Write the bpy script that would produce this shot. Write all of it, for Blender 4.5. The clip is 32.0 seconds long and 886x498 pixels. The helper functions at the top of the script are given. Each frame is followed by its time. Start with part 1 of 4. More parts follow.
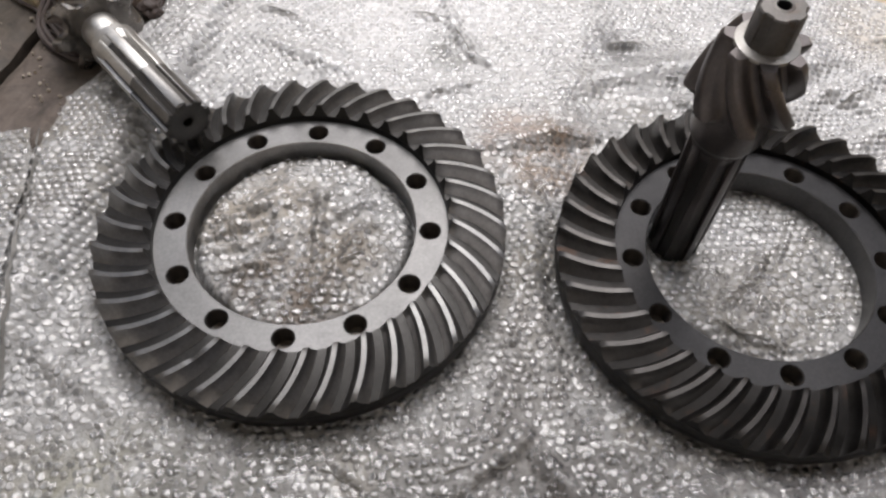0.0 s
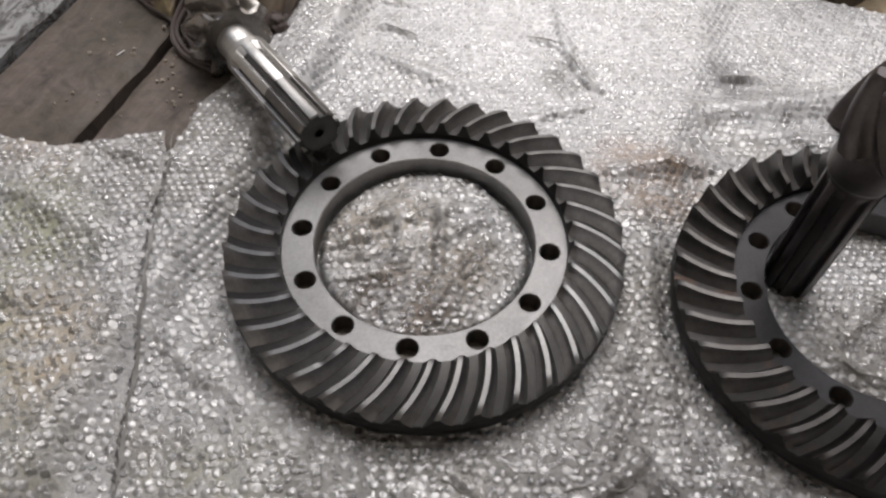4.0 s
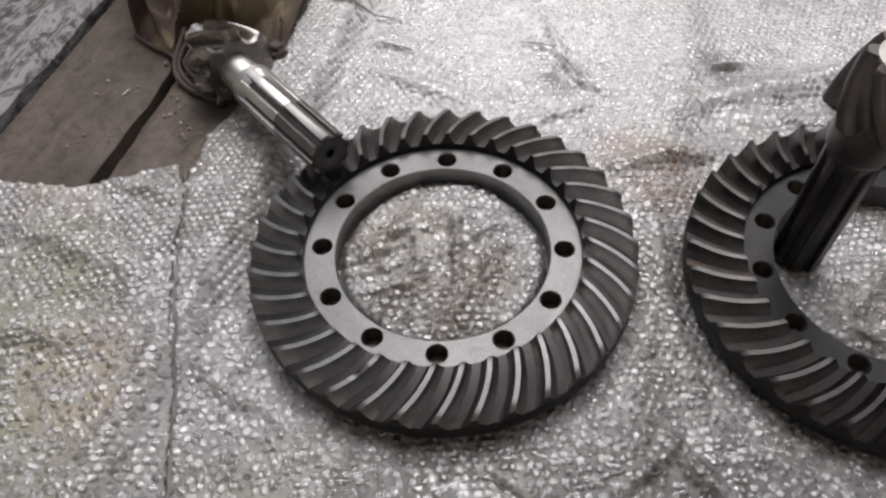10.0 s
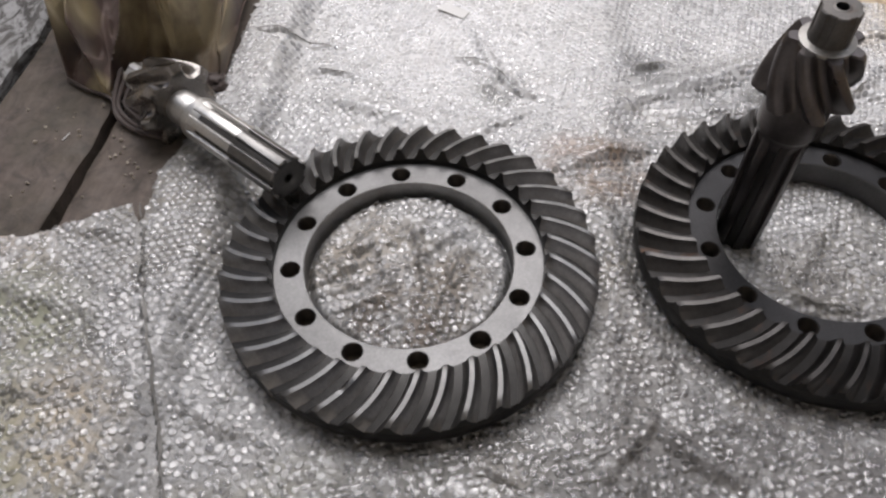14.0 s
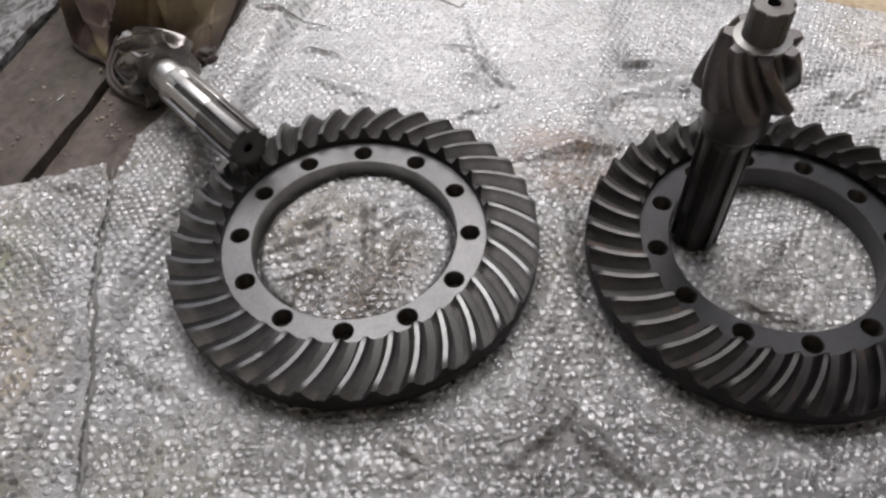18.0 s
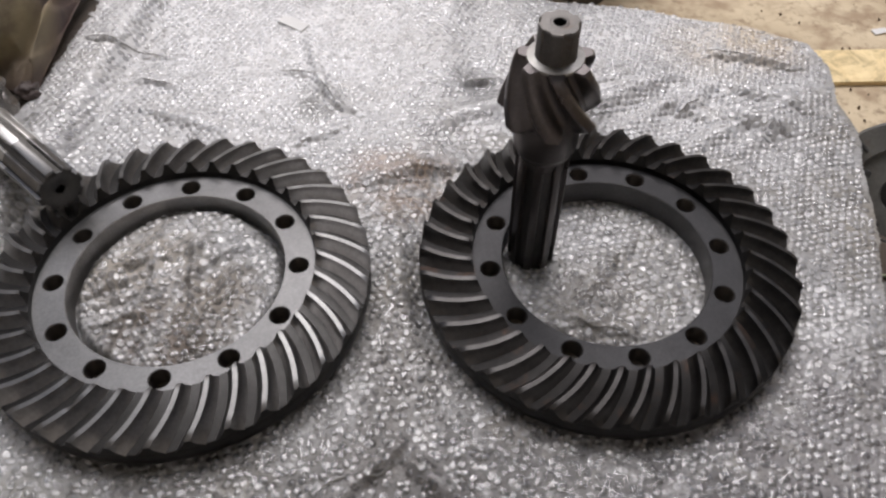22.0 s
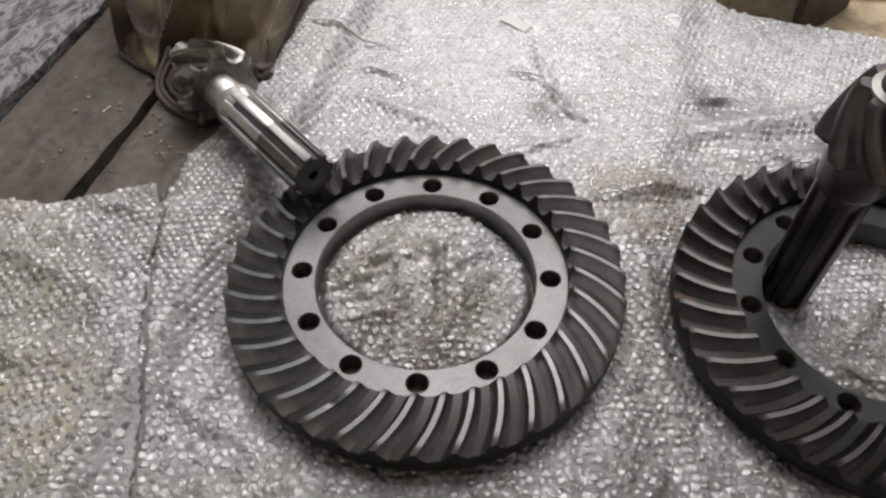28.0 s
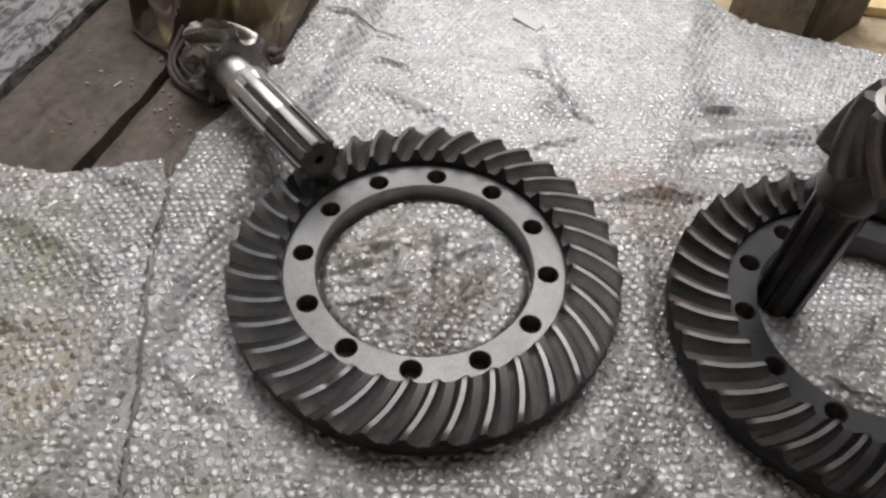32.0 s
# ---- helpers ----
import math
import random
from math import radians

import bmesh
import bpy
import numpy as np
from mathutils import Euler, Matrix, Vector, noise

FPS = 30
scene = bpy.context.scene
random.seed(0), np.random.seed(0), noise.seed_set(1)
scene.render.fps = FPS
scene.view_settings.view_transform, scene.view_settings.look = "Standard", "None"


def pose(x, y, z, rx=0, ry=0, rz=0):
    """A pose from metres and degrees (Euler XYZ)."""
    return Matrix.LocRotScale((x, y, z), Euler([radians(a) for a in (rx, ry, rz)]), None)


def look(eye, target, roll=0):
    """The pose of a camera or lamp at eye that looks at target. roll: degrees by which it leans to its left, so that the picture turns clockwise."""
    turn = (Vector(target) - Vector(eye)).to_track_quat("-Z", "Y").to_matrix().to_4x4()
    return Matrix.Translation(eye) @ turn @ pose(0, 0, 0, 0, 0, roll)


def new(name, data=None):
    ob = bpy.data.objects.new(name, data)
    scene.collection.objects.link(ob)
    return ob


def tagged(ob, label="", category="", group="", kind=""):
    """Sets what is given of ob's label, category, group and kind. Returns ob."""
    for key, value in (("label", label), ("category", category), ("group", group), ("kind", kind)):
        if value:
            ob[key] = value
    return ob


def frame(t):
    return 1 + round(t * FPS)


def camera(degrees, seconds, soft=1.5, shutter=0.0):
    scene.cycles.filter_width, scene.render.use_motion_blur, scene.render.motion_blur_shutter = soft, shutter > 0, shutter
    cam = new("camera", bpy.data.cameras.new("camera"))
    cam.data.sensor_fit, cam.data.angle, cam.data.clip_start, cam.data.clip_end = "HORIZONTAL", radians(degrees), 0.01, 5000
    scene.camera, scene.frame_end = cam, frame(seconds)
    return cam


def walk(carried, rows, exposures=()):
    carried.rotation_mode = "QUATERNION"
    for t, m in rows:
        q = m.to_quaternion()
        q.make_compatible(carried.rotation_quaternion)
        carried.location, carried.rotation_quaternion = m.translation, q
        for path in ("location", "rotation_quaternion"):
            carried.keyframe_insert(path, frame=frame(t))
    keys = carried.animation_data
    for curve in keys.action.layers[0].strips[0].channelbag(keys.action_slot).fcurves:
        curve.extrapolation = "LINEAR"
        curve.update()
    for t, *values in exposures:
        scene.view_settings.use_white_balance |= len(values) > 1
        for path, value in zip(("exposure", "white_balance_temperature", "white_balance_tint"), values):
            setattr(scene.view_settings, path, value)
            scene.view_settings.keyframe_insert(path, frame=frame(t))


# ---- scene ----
PATH = [
    (0, (0.1469, -0.4799, 0.6738), (0.1430, 0.1007, -0.1403), 1.93),
    (0.5, (0.1127, -0.4884, 0.6785), (0.0863, 0.0949, -0.1334), 1.44),
    (1, (0.0761, -0.4911, 0.6785), (0.0421, 0.0923, -0.1330), 0.89),
    (1.5, (0.0520, -0.4943, 0.6784), (0.0170, 0.0882, -0.1337), 0.93),
    (2, (0.0435, -0.4919, 0.6841), (0.0043, 0.0875, -0.1300), 1.39),
    (2.5, (0.0435, -0.4846, 0.6807), (-0.0004, 0.1005, -0.1291), 1.61),
    (3, (0.0577, -0.4819, 0.6833), (0.0117, 0.1104, -0.1212), 1.51),
    (3.5, (0.0662, -0.4935, 0.6824), (0.0124, 0.1047, -0.1172), 1.40),
    (5.5, (0.0740, -0.4989, 0.6886), (0.0059, 0.0952, -0.1129), 0.36),
    (6, (0.0895, -0.5020, 0.6835), (0.0158, 0.0923, -0.1174), 0.02),
    (6.5, (0.0953, -0.5044, 0.6892), (0.0094, 0.0882, -0.1118), -0.68),
    (7, (0.1246, -0.4954, 0.6891), (0.0484, 0.1076, -0.1050), -1.69),
    (7.5, (0.1410, -0.4932, 0.6918), (0.0612, 0.1105, -0.1014), -2.24),
    (8, (0.1427, -0.4892, 0.6936), (0.0590, 0.1165, -0.0976), -2.05),
    (8.5, (0.1362, -0.4956, 0.7006), (0.0395, 0.1133, -0.0867), -2.06),
    (9, (0.1328, -0.5000, 0.7015), (0.0291, 0.1085, -0.0852), -2.06),
    (9.5, (0.1059, -0.5093, 0.7075), (0.0067, 0.1049, -0.0754), -2.83),
    (10, (0.0457, -0.5134, 0.7012), (-0.0076, 0.0931, -0.0921), -3.36),
    (10.5, (0.0109, -0.5085, 0.7091), (0.0097, 0.1054, -0.0803), -3.17),
    (11, (-0.0156, -0.5107, 0.7089), (0.0185, 0.1063, -0.0773), -1.78),
    (11.5, (-0.0171, -0.5187, 0.7105), (0.0311, 0.1005, -0.0733), -0.62),
    (12, (-0.0193, -0.5256, 0.7189), (0.0326, 0.0962, -0.0625), -0.91),
    (12.5, (-0.0218, -0.5315, 0.7145), (0.0273, 0.0949, -0.0635), -1.04),
    (13, (-0.0170, -0.5392, 0.7134), (0.0309, 0.0867, -0.0650), -1.69),
    (13.5, (-0.0081, -0.5407, 0.7124), (0.0359, 0.0885, -0.0637), -2.01),
    (14, (-0.0016, -0.5406, 0.7113), (0.0446, 0.0881, -0.0649), -1.82),
    (14.5, (0.0435, -0.5460, 0.6971), (0.0976, 0.0849, -0.0769), -0.10),
    (16.5, (0.1873, -0.5496, 0.7015), (0.2046, 0.0752, -0.0791), -2.57),
    (17, (0.1609, -0.5577, 0.7008), (0.1604, 0.0672, -0.0800), -2.65),
    (17.5, (0.1425, -0.5646, 0.7017), (0.1170, 0.0629, -0.0765), -3.34),
    (18, (0.1350, -0.5706, 0.7029), (0.0948, 0.0610, -0.0712), -3.49),
    (18.5, (0.1319, -0.5785, 0.7082), (0.0824, 0.0552, -0.0638), -3.49),
    (19, (0.1214, -0.5827, 0.7118), (0.0618, 0.0532, -0.0577), -3.72),
    (19.5, (0.1057, -0.5815, 0.7160), (0.0386, 0.0573, -0.0504), -3.71),
    (20, (0.1075, -0.5854, 0.7173), (0.0541, 0.0522, -0.0513), -3.67),
    (20.5, (0.1289, -0.5794, 0.7098), (0.1103, 0.0607, -0.0583), -2.02),
    (21, (0.1615, -0.5739, 0.7044), (0.1712, 0.0709, -0.0599), -1.19),
    (21.5, (0.2041, -0.5572, 0.6979), (0.2394, 0.0824, -0.0700), -0.68),
    (22, (0.2425, -0.5489, 0.6932), (0.2943, 0.0943, -0.0707), -0.60),
    (22.5, (0.2595, -0.5474, 0.6924), (0.3168, 0.0958, -0.0711), -0.98),
    (23, (0.2684, -0.5482, 0.6969), (0.3319, 0.0966, -0.0648), -1.14),
    (23.5, (0.2707, -0.5542, 0.6958), (0.3337, 0.0859, -0.0699), -1.54),
    (24, (0.2772, -0.5550, 0.6936), (0.3440, 0.0884, -0.0689), -1.20),
    (24.5, (0.2609, -0.5583, 0.7007), (0.3024, 0.0883, -0.0610), -2.33),
    (26.5, (0.2114, -0.5604, 0.7095), (0.2108, 0.0832, -0.0559), -2.58),
    (27, (0.2054, -0.5516, 0.7159), (0.2096, 0.0974, -0.0449), -1.78),
    (27.5, (0.1078, -0.5487, 0.7019), (0.0738, 0.0920, -0.0652), -1.26),
    (28, (0.0432, -0.5080, 0.6797), (0.0117, 0.1343, -0.0860), -0.22),
    (28.5, (0.0102, -0.4925, 0.6626), (-0.0006, 0.1484, -0.1049), 0.91),
    (29, (-0.0010, -0.4999, 0.6622), (0.0036, 0.1452, -0.1019), 2.13),
    (29.5, (-0.0092, -0.5004, 0.6598), (0.0006, 0.1395, -0.1087), 2.51),
    (30, (-0.0168, -0.4945, 0.6606), (-0.0032, 0.1447, -0.1084), 2.69),
    (30.5, (-0.0147, -0.4969, 0.6607), (-0.0050, 0.1362, -0.1133), 2.36),
    (31, (-0.0128, -0.4989, 0.6553), (-0.0032, 0.1327, -0.1199), 2.23),
    (31.5, (0.0002, -0.4991, 0.6584), (0.0030, 0.1381, -0.1122), 1.87),
    (32, (0.0441, -0.5194, 0.6817), (0.0122, 0.1204, -0.0862), 2.90),
]
cam = camera(58.65, 32.0, soft=2.4)
walk(cam, [(t, look(eye, target, roll)) for t, eye, target, roll in PATH], exposures=[(0.0, 0.21, 6600, 10), (1.0, 0.15, 6640, 10), (3.0, 0.06, 6640, 10), (7.0, 0.04, 6620, 10), (11.0, 0.0, 6510, 11), (20.0, 0.0, 6500, 11), (24.0, -0.06, 6570, 13), (28.0, -0.03, 6650, 9), (32.0, -0.03, 6600, 9)])

# ---- world, lights ----
SUN_DIR = Vector((0.10, 0.66, 0.85)).normalized()
world = bpy.data.worlds.new("sky")
scene.world = world
world.use_nodes = True
wt = world.node_tree
sky = wt.nodes.new("ShaderNodeTexSky")
sky.sky_type = "NISHITA"
sky.sun_disc = False
sky.sun_elevation = math.asin(SUN_DIR.z)
sky.sun_rotation = math.atan2(SUN_DIR.x, SUN_DIR.y)
wt.links.new(sky.outputs[0], wt.nodes["Background"].inputs[0])
wt.nodes["Background"].inputs[1].default_value = 0.12

# added area lamp for daylight from high up; the roof bay is unseen
added_daylight = bpy.data.lights.new("daylight_lamp", "AREA")
added_daylight.shape = "RECTANGLE"
added_daylight.size, added_daylight.size_y = 3.6, 3.6
added_daylight.energy = 252
added_daylight.color = (1.0, 0.965, 0.955)
lamp = new("daylight_lamp", added_daylight)
lamp.matrix_world = pose(0.35, 2.30, 3.70)


# ---- materials ----
def nodes_of(name):
    m = bpy.data.materials.new(name)
    m.use_nodes = True
    t = m.node_tree
    return m, t, t.nodes["Principled BSDF"]


def coords(t, scale=1.0, kind="Object"):
    tc = t.nodes.new("ShaderNodeTexCoord")
    mp = t.nodes.new("ShaderNodeMapping")
    mp.inputs["Scale"].default_value = (scale,) * 3 if not isinstance(scale, tuple) else scale
    t.links.new(tc.outputs[kind], mp.inputs[0])
    return mp.outputs[0]


def noise_tex(t, vec, scale, detail=5.0, rough=0.6, distortion=0.0):
    n = t.nodes.new("ShaderNodeTexNoise")
    n.inputs["Scale"].default_value = scale
    n.inputs["Detail"].default_value = detail
    n.inputs["Roughness"].default_value = rough
    n.inputs["Distortion"].default_value = distortion
    t.links.new(vec, n.inputs["Vector"])
    return n.outputs["Fac"]


def ramp(t, fac, stops):
    r = t.nodes.new("ShaderNodeValToRGB")
    e = r.color_ramp.elements
    while len(e) < len(stops):
        e.new(0.5)
    for el, (p, c) in zip(e, stops):
        el.position = p
        el.color = (*c, 1) if isinstance(c, tuple) else (c, c, c, 1)
    t.links.new(fac, r.inputs[0])
    return r.outputs[0]


def mixed(t, fac, a, b, mode="MIX"):
    m = t.nodes.new("ShaderNodeMix")
    m.data_type, m.blend_type = "RGBA", mode
    for sock, v in ((m.inputs[0], fac), (m.inputs[6], a), (m.inputs[7], b)):
        if isinstance(v, (int, float)):
            sock.default_value = v if sock == m.inputs[0] else (v, v, v, 1)
        elif isinstance(v, tuple):
            sock.default_value = (*v, 1)
        else:
            t.links.new(v, sock)
    return m.outputs[2]


def bump(t, bsdf, height, strength, distance):
    b = t.nodes.new("ShaderNodeBump")
    b.inputs["Strength"].default_value = strength
    b.inputs["Distance"].default_value = distance
    t.links.new(height, b.inputs["Height"])
    t.links.new(b.outputs[0], bsdf.inputs["Normal"])


def steel(name, dark, light, rough=(0.3, 0.5), metal=1.0, grain=1.0, rust=0.0):
    """Machined or oiled steel with smears and fine scratches."""
    m, t, b = nodes_of(name)
    v = coords(t)
    big = noise_tex(t, v, 22, 4, 0.6)
    fine = noise_tex(t, v, 320, 3, 0.7)
    col = ramp(t, big, [(0.3, dark), (0.7, light)])
    col = mixed(t, 0.25, col, ramp(t, fine, [(0.3, 0.25), (0.7, 0.8)]), "OVERLAY")
    if rust > 0:
        spots = ramp(t, noise_tex(t, v, 38, 6, 0.7, 0.5), [(0.56, 0.0), (0.72, rust)])
        col = mixed(t, spots, col, (0.10, 0.055, 0.035))
    t.links.new(col, b.inputs["Base Color"])
    b.inputs["Metallic"].default_value = metal
    t.links.new(ramp(t, noise_tex(t, v, 45, 5, 0.65), [(0.3, rough[0]), (0.7, rough[1])]), b.inputs["Roughness"])
    bump(t, b, fine, 0.12 * grain, 0.0006)
    return m


STEEL_RING = steel("machined_ring_steel", (0.0945, 0.0936, 0.0927), (0.148, 0.147, 0.147), (0.40, 0.52))
STEEL_TOOTH = steel("gear_tooth_steel", (0.1613, 0.1568, 0.1534), (0.2486, 0.243, 0.2386), (0.27, 0.40))
STEEL_LAND = steel("ground_tooth_land", (0.155, 0.154, 0.152), (0.216, 0.215, 0.211), (0.34, 0.46))
# Root colours hold the shade of the gaps between the teeth.
STEEL_ROOT_SHADE = steel("shaded_root_steel", (0.036, 0.035, 0.034), (0.058, 0.0565, 0.055), (0.42, 0.56))
BORE_STEEL = steel("bored_wall_steel", (0.25, 0.245, 0.24), (0.36, 0.352, 0.345), (0.36, 0.5))
DARK_BORE = steel("oily_bored_wall_steel", (0.075, 0.0735, 0.0735), (0.115, 0.113, 0.113), (0.36, 0.5))
THREAD = steel("tapped_hole_steel", (0.137, 0.124, 0.111), (0.222, 0.201, 0.18), (0.35, 0.5), metal=0.8)
DARK_LAND = steel("oiled_tooth_land", (0.0444, 0.0423, 0.0411), (0.0804, 0.0774, 0.0756), (0.32, 0.46), rust=0.35)
STEEL_BODY = steel("gear_body_steel", (0.027, 0.0258, 0.0246), (0.051, 0.0486, 0.0462), (0.42, 0.58))
DARK_RING = steel("oiled_ring_steel", (0.0255, 0.0252, 0.0261), (0.0405, 0.0401, 0.0412), (0.42, 0.56))
DARK_TOOTH = steel("oiled_tooth_steel", (0.0573, 0.0546, 0.0533), (0.0965, 0.0936, 0.0907), (0.26, 0.42), rust=0.3)
DARK_ROOT_SHADE = steel("oily_shaded_root_steel", (0.0171, 0.0163, 0.0159), (0.0302, 0.029, 0.0282), (0.38, 0.54), rust=0.4)
DARK_BODY = steel("oiled_body_steel", (0.03, 0.0294, 0.0288), (0.054, 0.0522, 0.0504), (0.45, 0.6))
SHAFT_BRIGHT = steel("ground_shaft_steel", (0.423, 0.416, 0.4), (0.57, 0.561, 0.543), (0.38, 0.50))
SHAFT_HEAD = steel("oily_pinion_tooth_steel", (0.15, 0.139, 0.129), (0.27, 0.255, 0.24), (0.20, 0.30))
SHAFT_WORN = steel("dull_shaft_steel", (0.135, 0.132, 0.128), (0.208, 0.205, 0.199), (0.30, 0.44))
SHAFT_END = steel("shaft_end_steel", (0.0672, 0.0664, 0.0659), (0.105, 0.104, 0.102), (0.38, 0.52))
SHAFT_DARK = steel("oiled_shaft_steel", (0.058, 0.052, 0.052), (0.105, 0.095, 0.094), (0.26, 0.40), metal=0.8, rust=0.18)
SHAFT_GREY = steel("grey_journal_steel", (0.20, 0.195, 0.185), (0.32, 0.31, 0.295), (0.42, 0.56), metal=0.85, rust=0.5)
CAST_GREY = steel("grey_casting", (0.093, 0.0911, 0.0837), (0.149, 0.146, 0.133), (0.45, 0.65), metal=0.5, rust=0.4)
CAST_BROWN = steel("rusty_casting", (0.20, 0.13, 0.08), (0.30, 0.21, 0.13), (0.55, 0.75), metal=0.2, rust=0.5)
# Black of the oily grooves, and of the shade round the standing shaft's foot.
OIL_AND_SHADE = steel("black_oil_and_shade", (0.022, 0.020, 0.020), (0.045, 0.041, 0.040), (0.26, 0.42), metal=0.6)
JOURNAL_DULL = steel("dull_journal_steel", (0.085, 0.081, 0.077), (0.15, 0.142, 0.135), (0.42, 0.58), metal=0.85, rust=0.5)
GROOVE = steel("oily_groove_steel", (0.06, 0.058, 0.055), (0.11, 0.105, 0.10), (0.4, 0.6))
# Dark steel that holds the shade inside holes and slots.
HOLE_SHADE = steel("hole_shadow_steel", (0.05, 0.05, 0.05), (0.08, 0.08, 0.08), (0.4, 0.5))


def wood(name, dark, light, stain, gloss=(0.62, 0.85), peel=None):
    m, t, b = nodes_of(name)
    v = coords(t, (1.0, 0.12, 1.0))
    v1 = coords(t)
    grain = noise_tex(t, v, 70, 6, 0.65, 0.6)
    blot = noise_tex(t, v1, 7, 5, 0.6, 0.4)
    col = ramp(t, grain, [(0.3, dark), (0.7, light)])
    col = mixed(t, ramp(t, blot, [(0.42, 0.0), (0.62, 0.85)]), col, stain)
    scuff = noise_tex(t, v1, 27, 7, 0.72, 0.9)
    col = mixed(t, ramp(t, scuff, [(0.48, 0.0), (0.64, 0.8)]), col, tuple(c * 0.5 for c in dark))
    col = mixed(t, ramp(t, scuff, [(0.30, 0.5), (0.44, 0.0)]), col, tuple(c * 1.35 for c in light))
    rough = noise_tex(t, v1, 30, 6, 0.7)
    if peel:
        flakes = noise_tex(t, coords(t, (1.0, 0.45, 1.0)), 55, 7, 0.75, 1.2)
        col = mixed(t, ramp(t, flakes, [(0.45, 0.0), (0.56, 1.0)]), col, peel)
        bump(t, b, flakes, 0.8, 0.003)
    else:
        bump(t, b, mixed(t, 0.6, grain, scuff), 0.6, 0.004)
    t.links.new(col, b.inputs["Base Color"])
    t.links.new(ramp(t, rough, [(0.3, gloss[0]), (0.7, gloss[1])]), b.inputs["Roughness"])
    return m


PLANK_DARK = wood("worn_dark_plank", (0.066, 0.051, 0.043), (0.118, 0.093, 0.078), (0.060, 0.050, 0.036))
PLANK_RED = wood("worn_brown_plank", (0.074, 0.058, 0.048), (0.122, 0.096, 0.081), (0.070, 0.058, 0.042))
PLANK_PEEL = wood("peeling_grey_plank", (0.05, 0.047, 0.044), (0.085, 0.080, 0.075), (0.05, 0.047, 0.045), peel=(0.25, 0.25, 0.252))
BOARD_SUNLIT = wood("sunlit_pale_board", (0.68, 0.53, 0.28), (0.80, 0.65, 0.38), (0.72, 0.56, 0.30))
BOX_WOOD = wood("brown_box_wood", (0.11, 0.078, 0.045), (0.18, 0.128, 0.078), (0.12, 0.083, 0.042))
BLOCK_WOOD = wood("grey_timber", (0.26, 0.24, 0.21), (0.40, 0.36, 0.31), (0.28, 0.25, 0.2))


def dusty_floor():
    m, t, b = nodes_of("dusty_floor")
    v = coords(t)
    a = noise_tex(t, v, 3.5, 6, 0.6, 0.3)
    c = noise_tex(t, v, 40, 6, 0.7)
    col = ramp(t, a, [(0.3, (0.36, 0.285, 0.19)), (0.5, (0.50, 0.41, 0.28)), (0.7, (0.64, 0.54, 0.38))])
    col = mixed(t, ramp(t, c, [(0.52, 0.0), (0.66, 0.8)]), col, (0.20, 0.135, 0.085))
    col = mixed(t, ramp(t, noise_tex(t, v, 13, 5, 0.6, 0.2), [(0.46, 0.0), (0.62, 0.8)]), col, (0.27, 0.19, 0.12))
    # Dark earth by the box, with the shadow under the hub painted in.
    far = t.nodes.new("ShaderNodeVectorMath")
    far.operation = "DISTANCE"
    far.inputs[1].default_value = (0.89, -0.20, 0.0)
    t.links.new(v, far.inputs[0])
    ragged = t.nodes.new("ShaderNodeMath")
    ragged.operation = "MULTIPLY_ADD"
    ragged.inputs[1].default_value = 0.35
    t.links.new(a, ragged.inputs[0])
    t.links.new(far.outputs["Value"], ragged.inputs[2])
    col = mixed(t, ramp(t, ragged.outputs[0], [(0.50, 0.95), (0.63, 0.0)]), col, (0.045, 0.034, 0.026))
    t.links.new(col, b.inputs["Base Color"])
    b.inputs["Roughness"].default_value = 0.85
    bump(t, b, c, 0.6, 0.004)
    return m


FLOOR_MAT = dusty_floor()


def cloth_mat(name, lit_khaki, tone=1.0):
    """Oil-soaked brown cloth; khaki patches carry its own colour and light on the bulges."""
    m, t, b = nodes_of(name)
    v = coords(t)
    a = noise_tex(t, v, 9, 5, 0.6, 0.5)
    col = ramp(t, a, [(p, tuple(tone * q for q in c)) for p, c in ((0.34, (0.080, 0.050, 0.043)), (0.54, (0.150, 0.102, 0.086)), (0.70, (0.22, 0.165, 0.12)))])
    for centre, reach in lit_khaki:
        d = t.nodes.new("ShaderNodeVectorMath")
        d.operation = "DISTANCE"
        d.inputs[1].default_value = centre
        t.links.new(v, d.inputs[0])
        r = t.nodes.new("ShaderNodeMapRange")
        r.inputs["From Min"].default_value, r.inputs["From Max"].default_value = reach, reach * 0.5
        t.links.new(d.outputs["Value"], r.inputs["Value"])
        f = t.nodes.new("ShaderNodeMath")
        f.operation = "MULTIPLY"
        t.links.new(r.outputs[0], f.inputs[0])
        t.links.new(ramp(t, a, [(0.38, 0.4), (0.56, 1.0)]), f.inputs[1])
        col = mixed(t, f.outputs[0], col, (0.50, 0.42, 0.25))
    t.links.new(col, b.inputs["Base Color"])
    b.inputs["Roughness"].default_value = 0.62
    b.inputs["Sheen Weight"].default_value = 0.15
    bump(t, b, noise_tex(t, v, 260, 3, 0.6), 0.3, 0.0008)
    return m


RAG = cloth_mat("oily_rag_cloth", [((-0.280, 0.40, 0.12), 0.115), ((-0.400, 0.335, 0.035), 0.030), ((-0.430, 0.43, 0.11), 0.06), ((-0.33, 0.43, 0.08), 0.05)])
RAG_DARK = cloth_mat("dark_rag_cloth", [], 0.34)


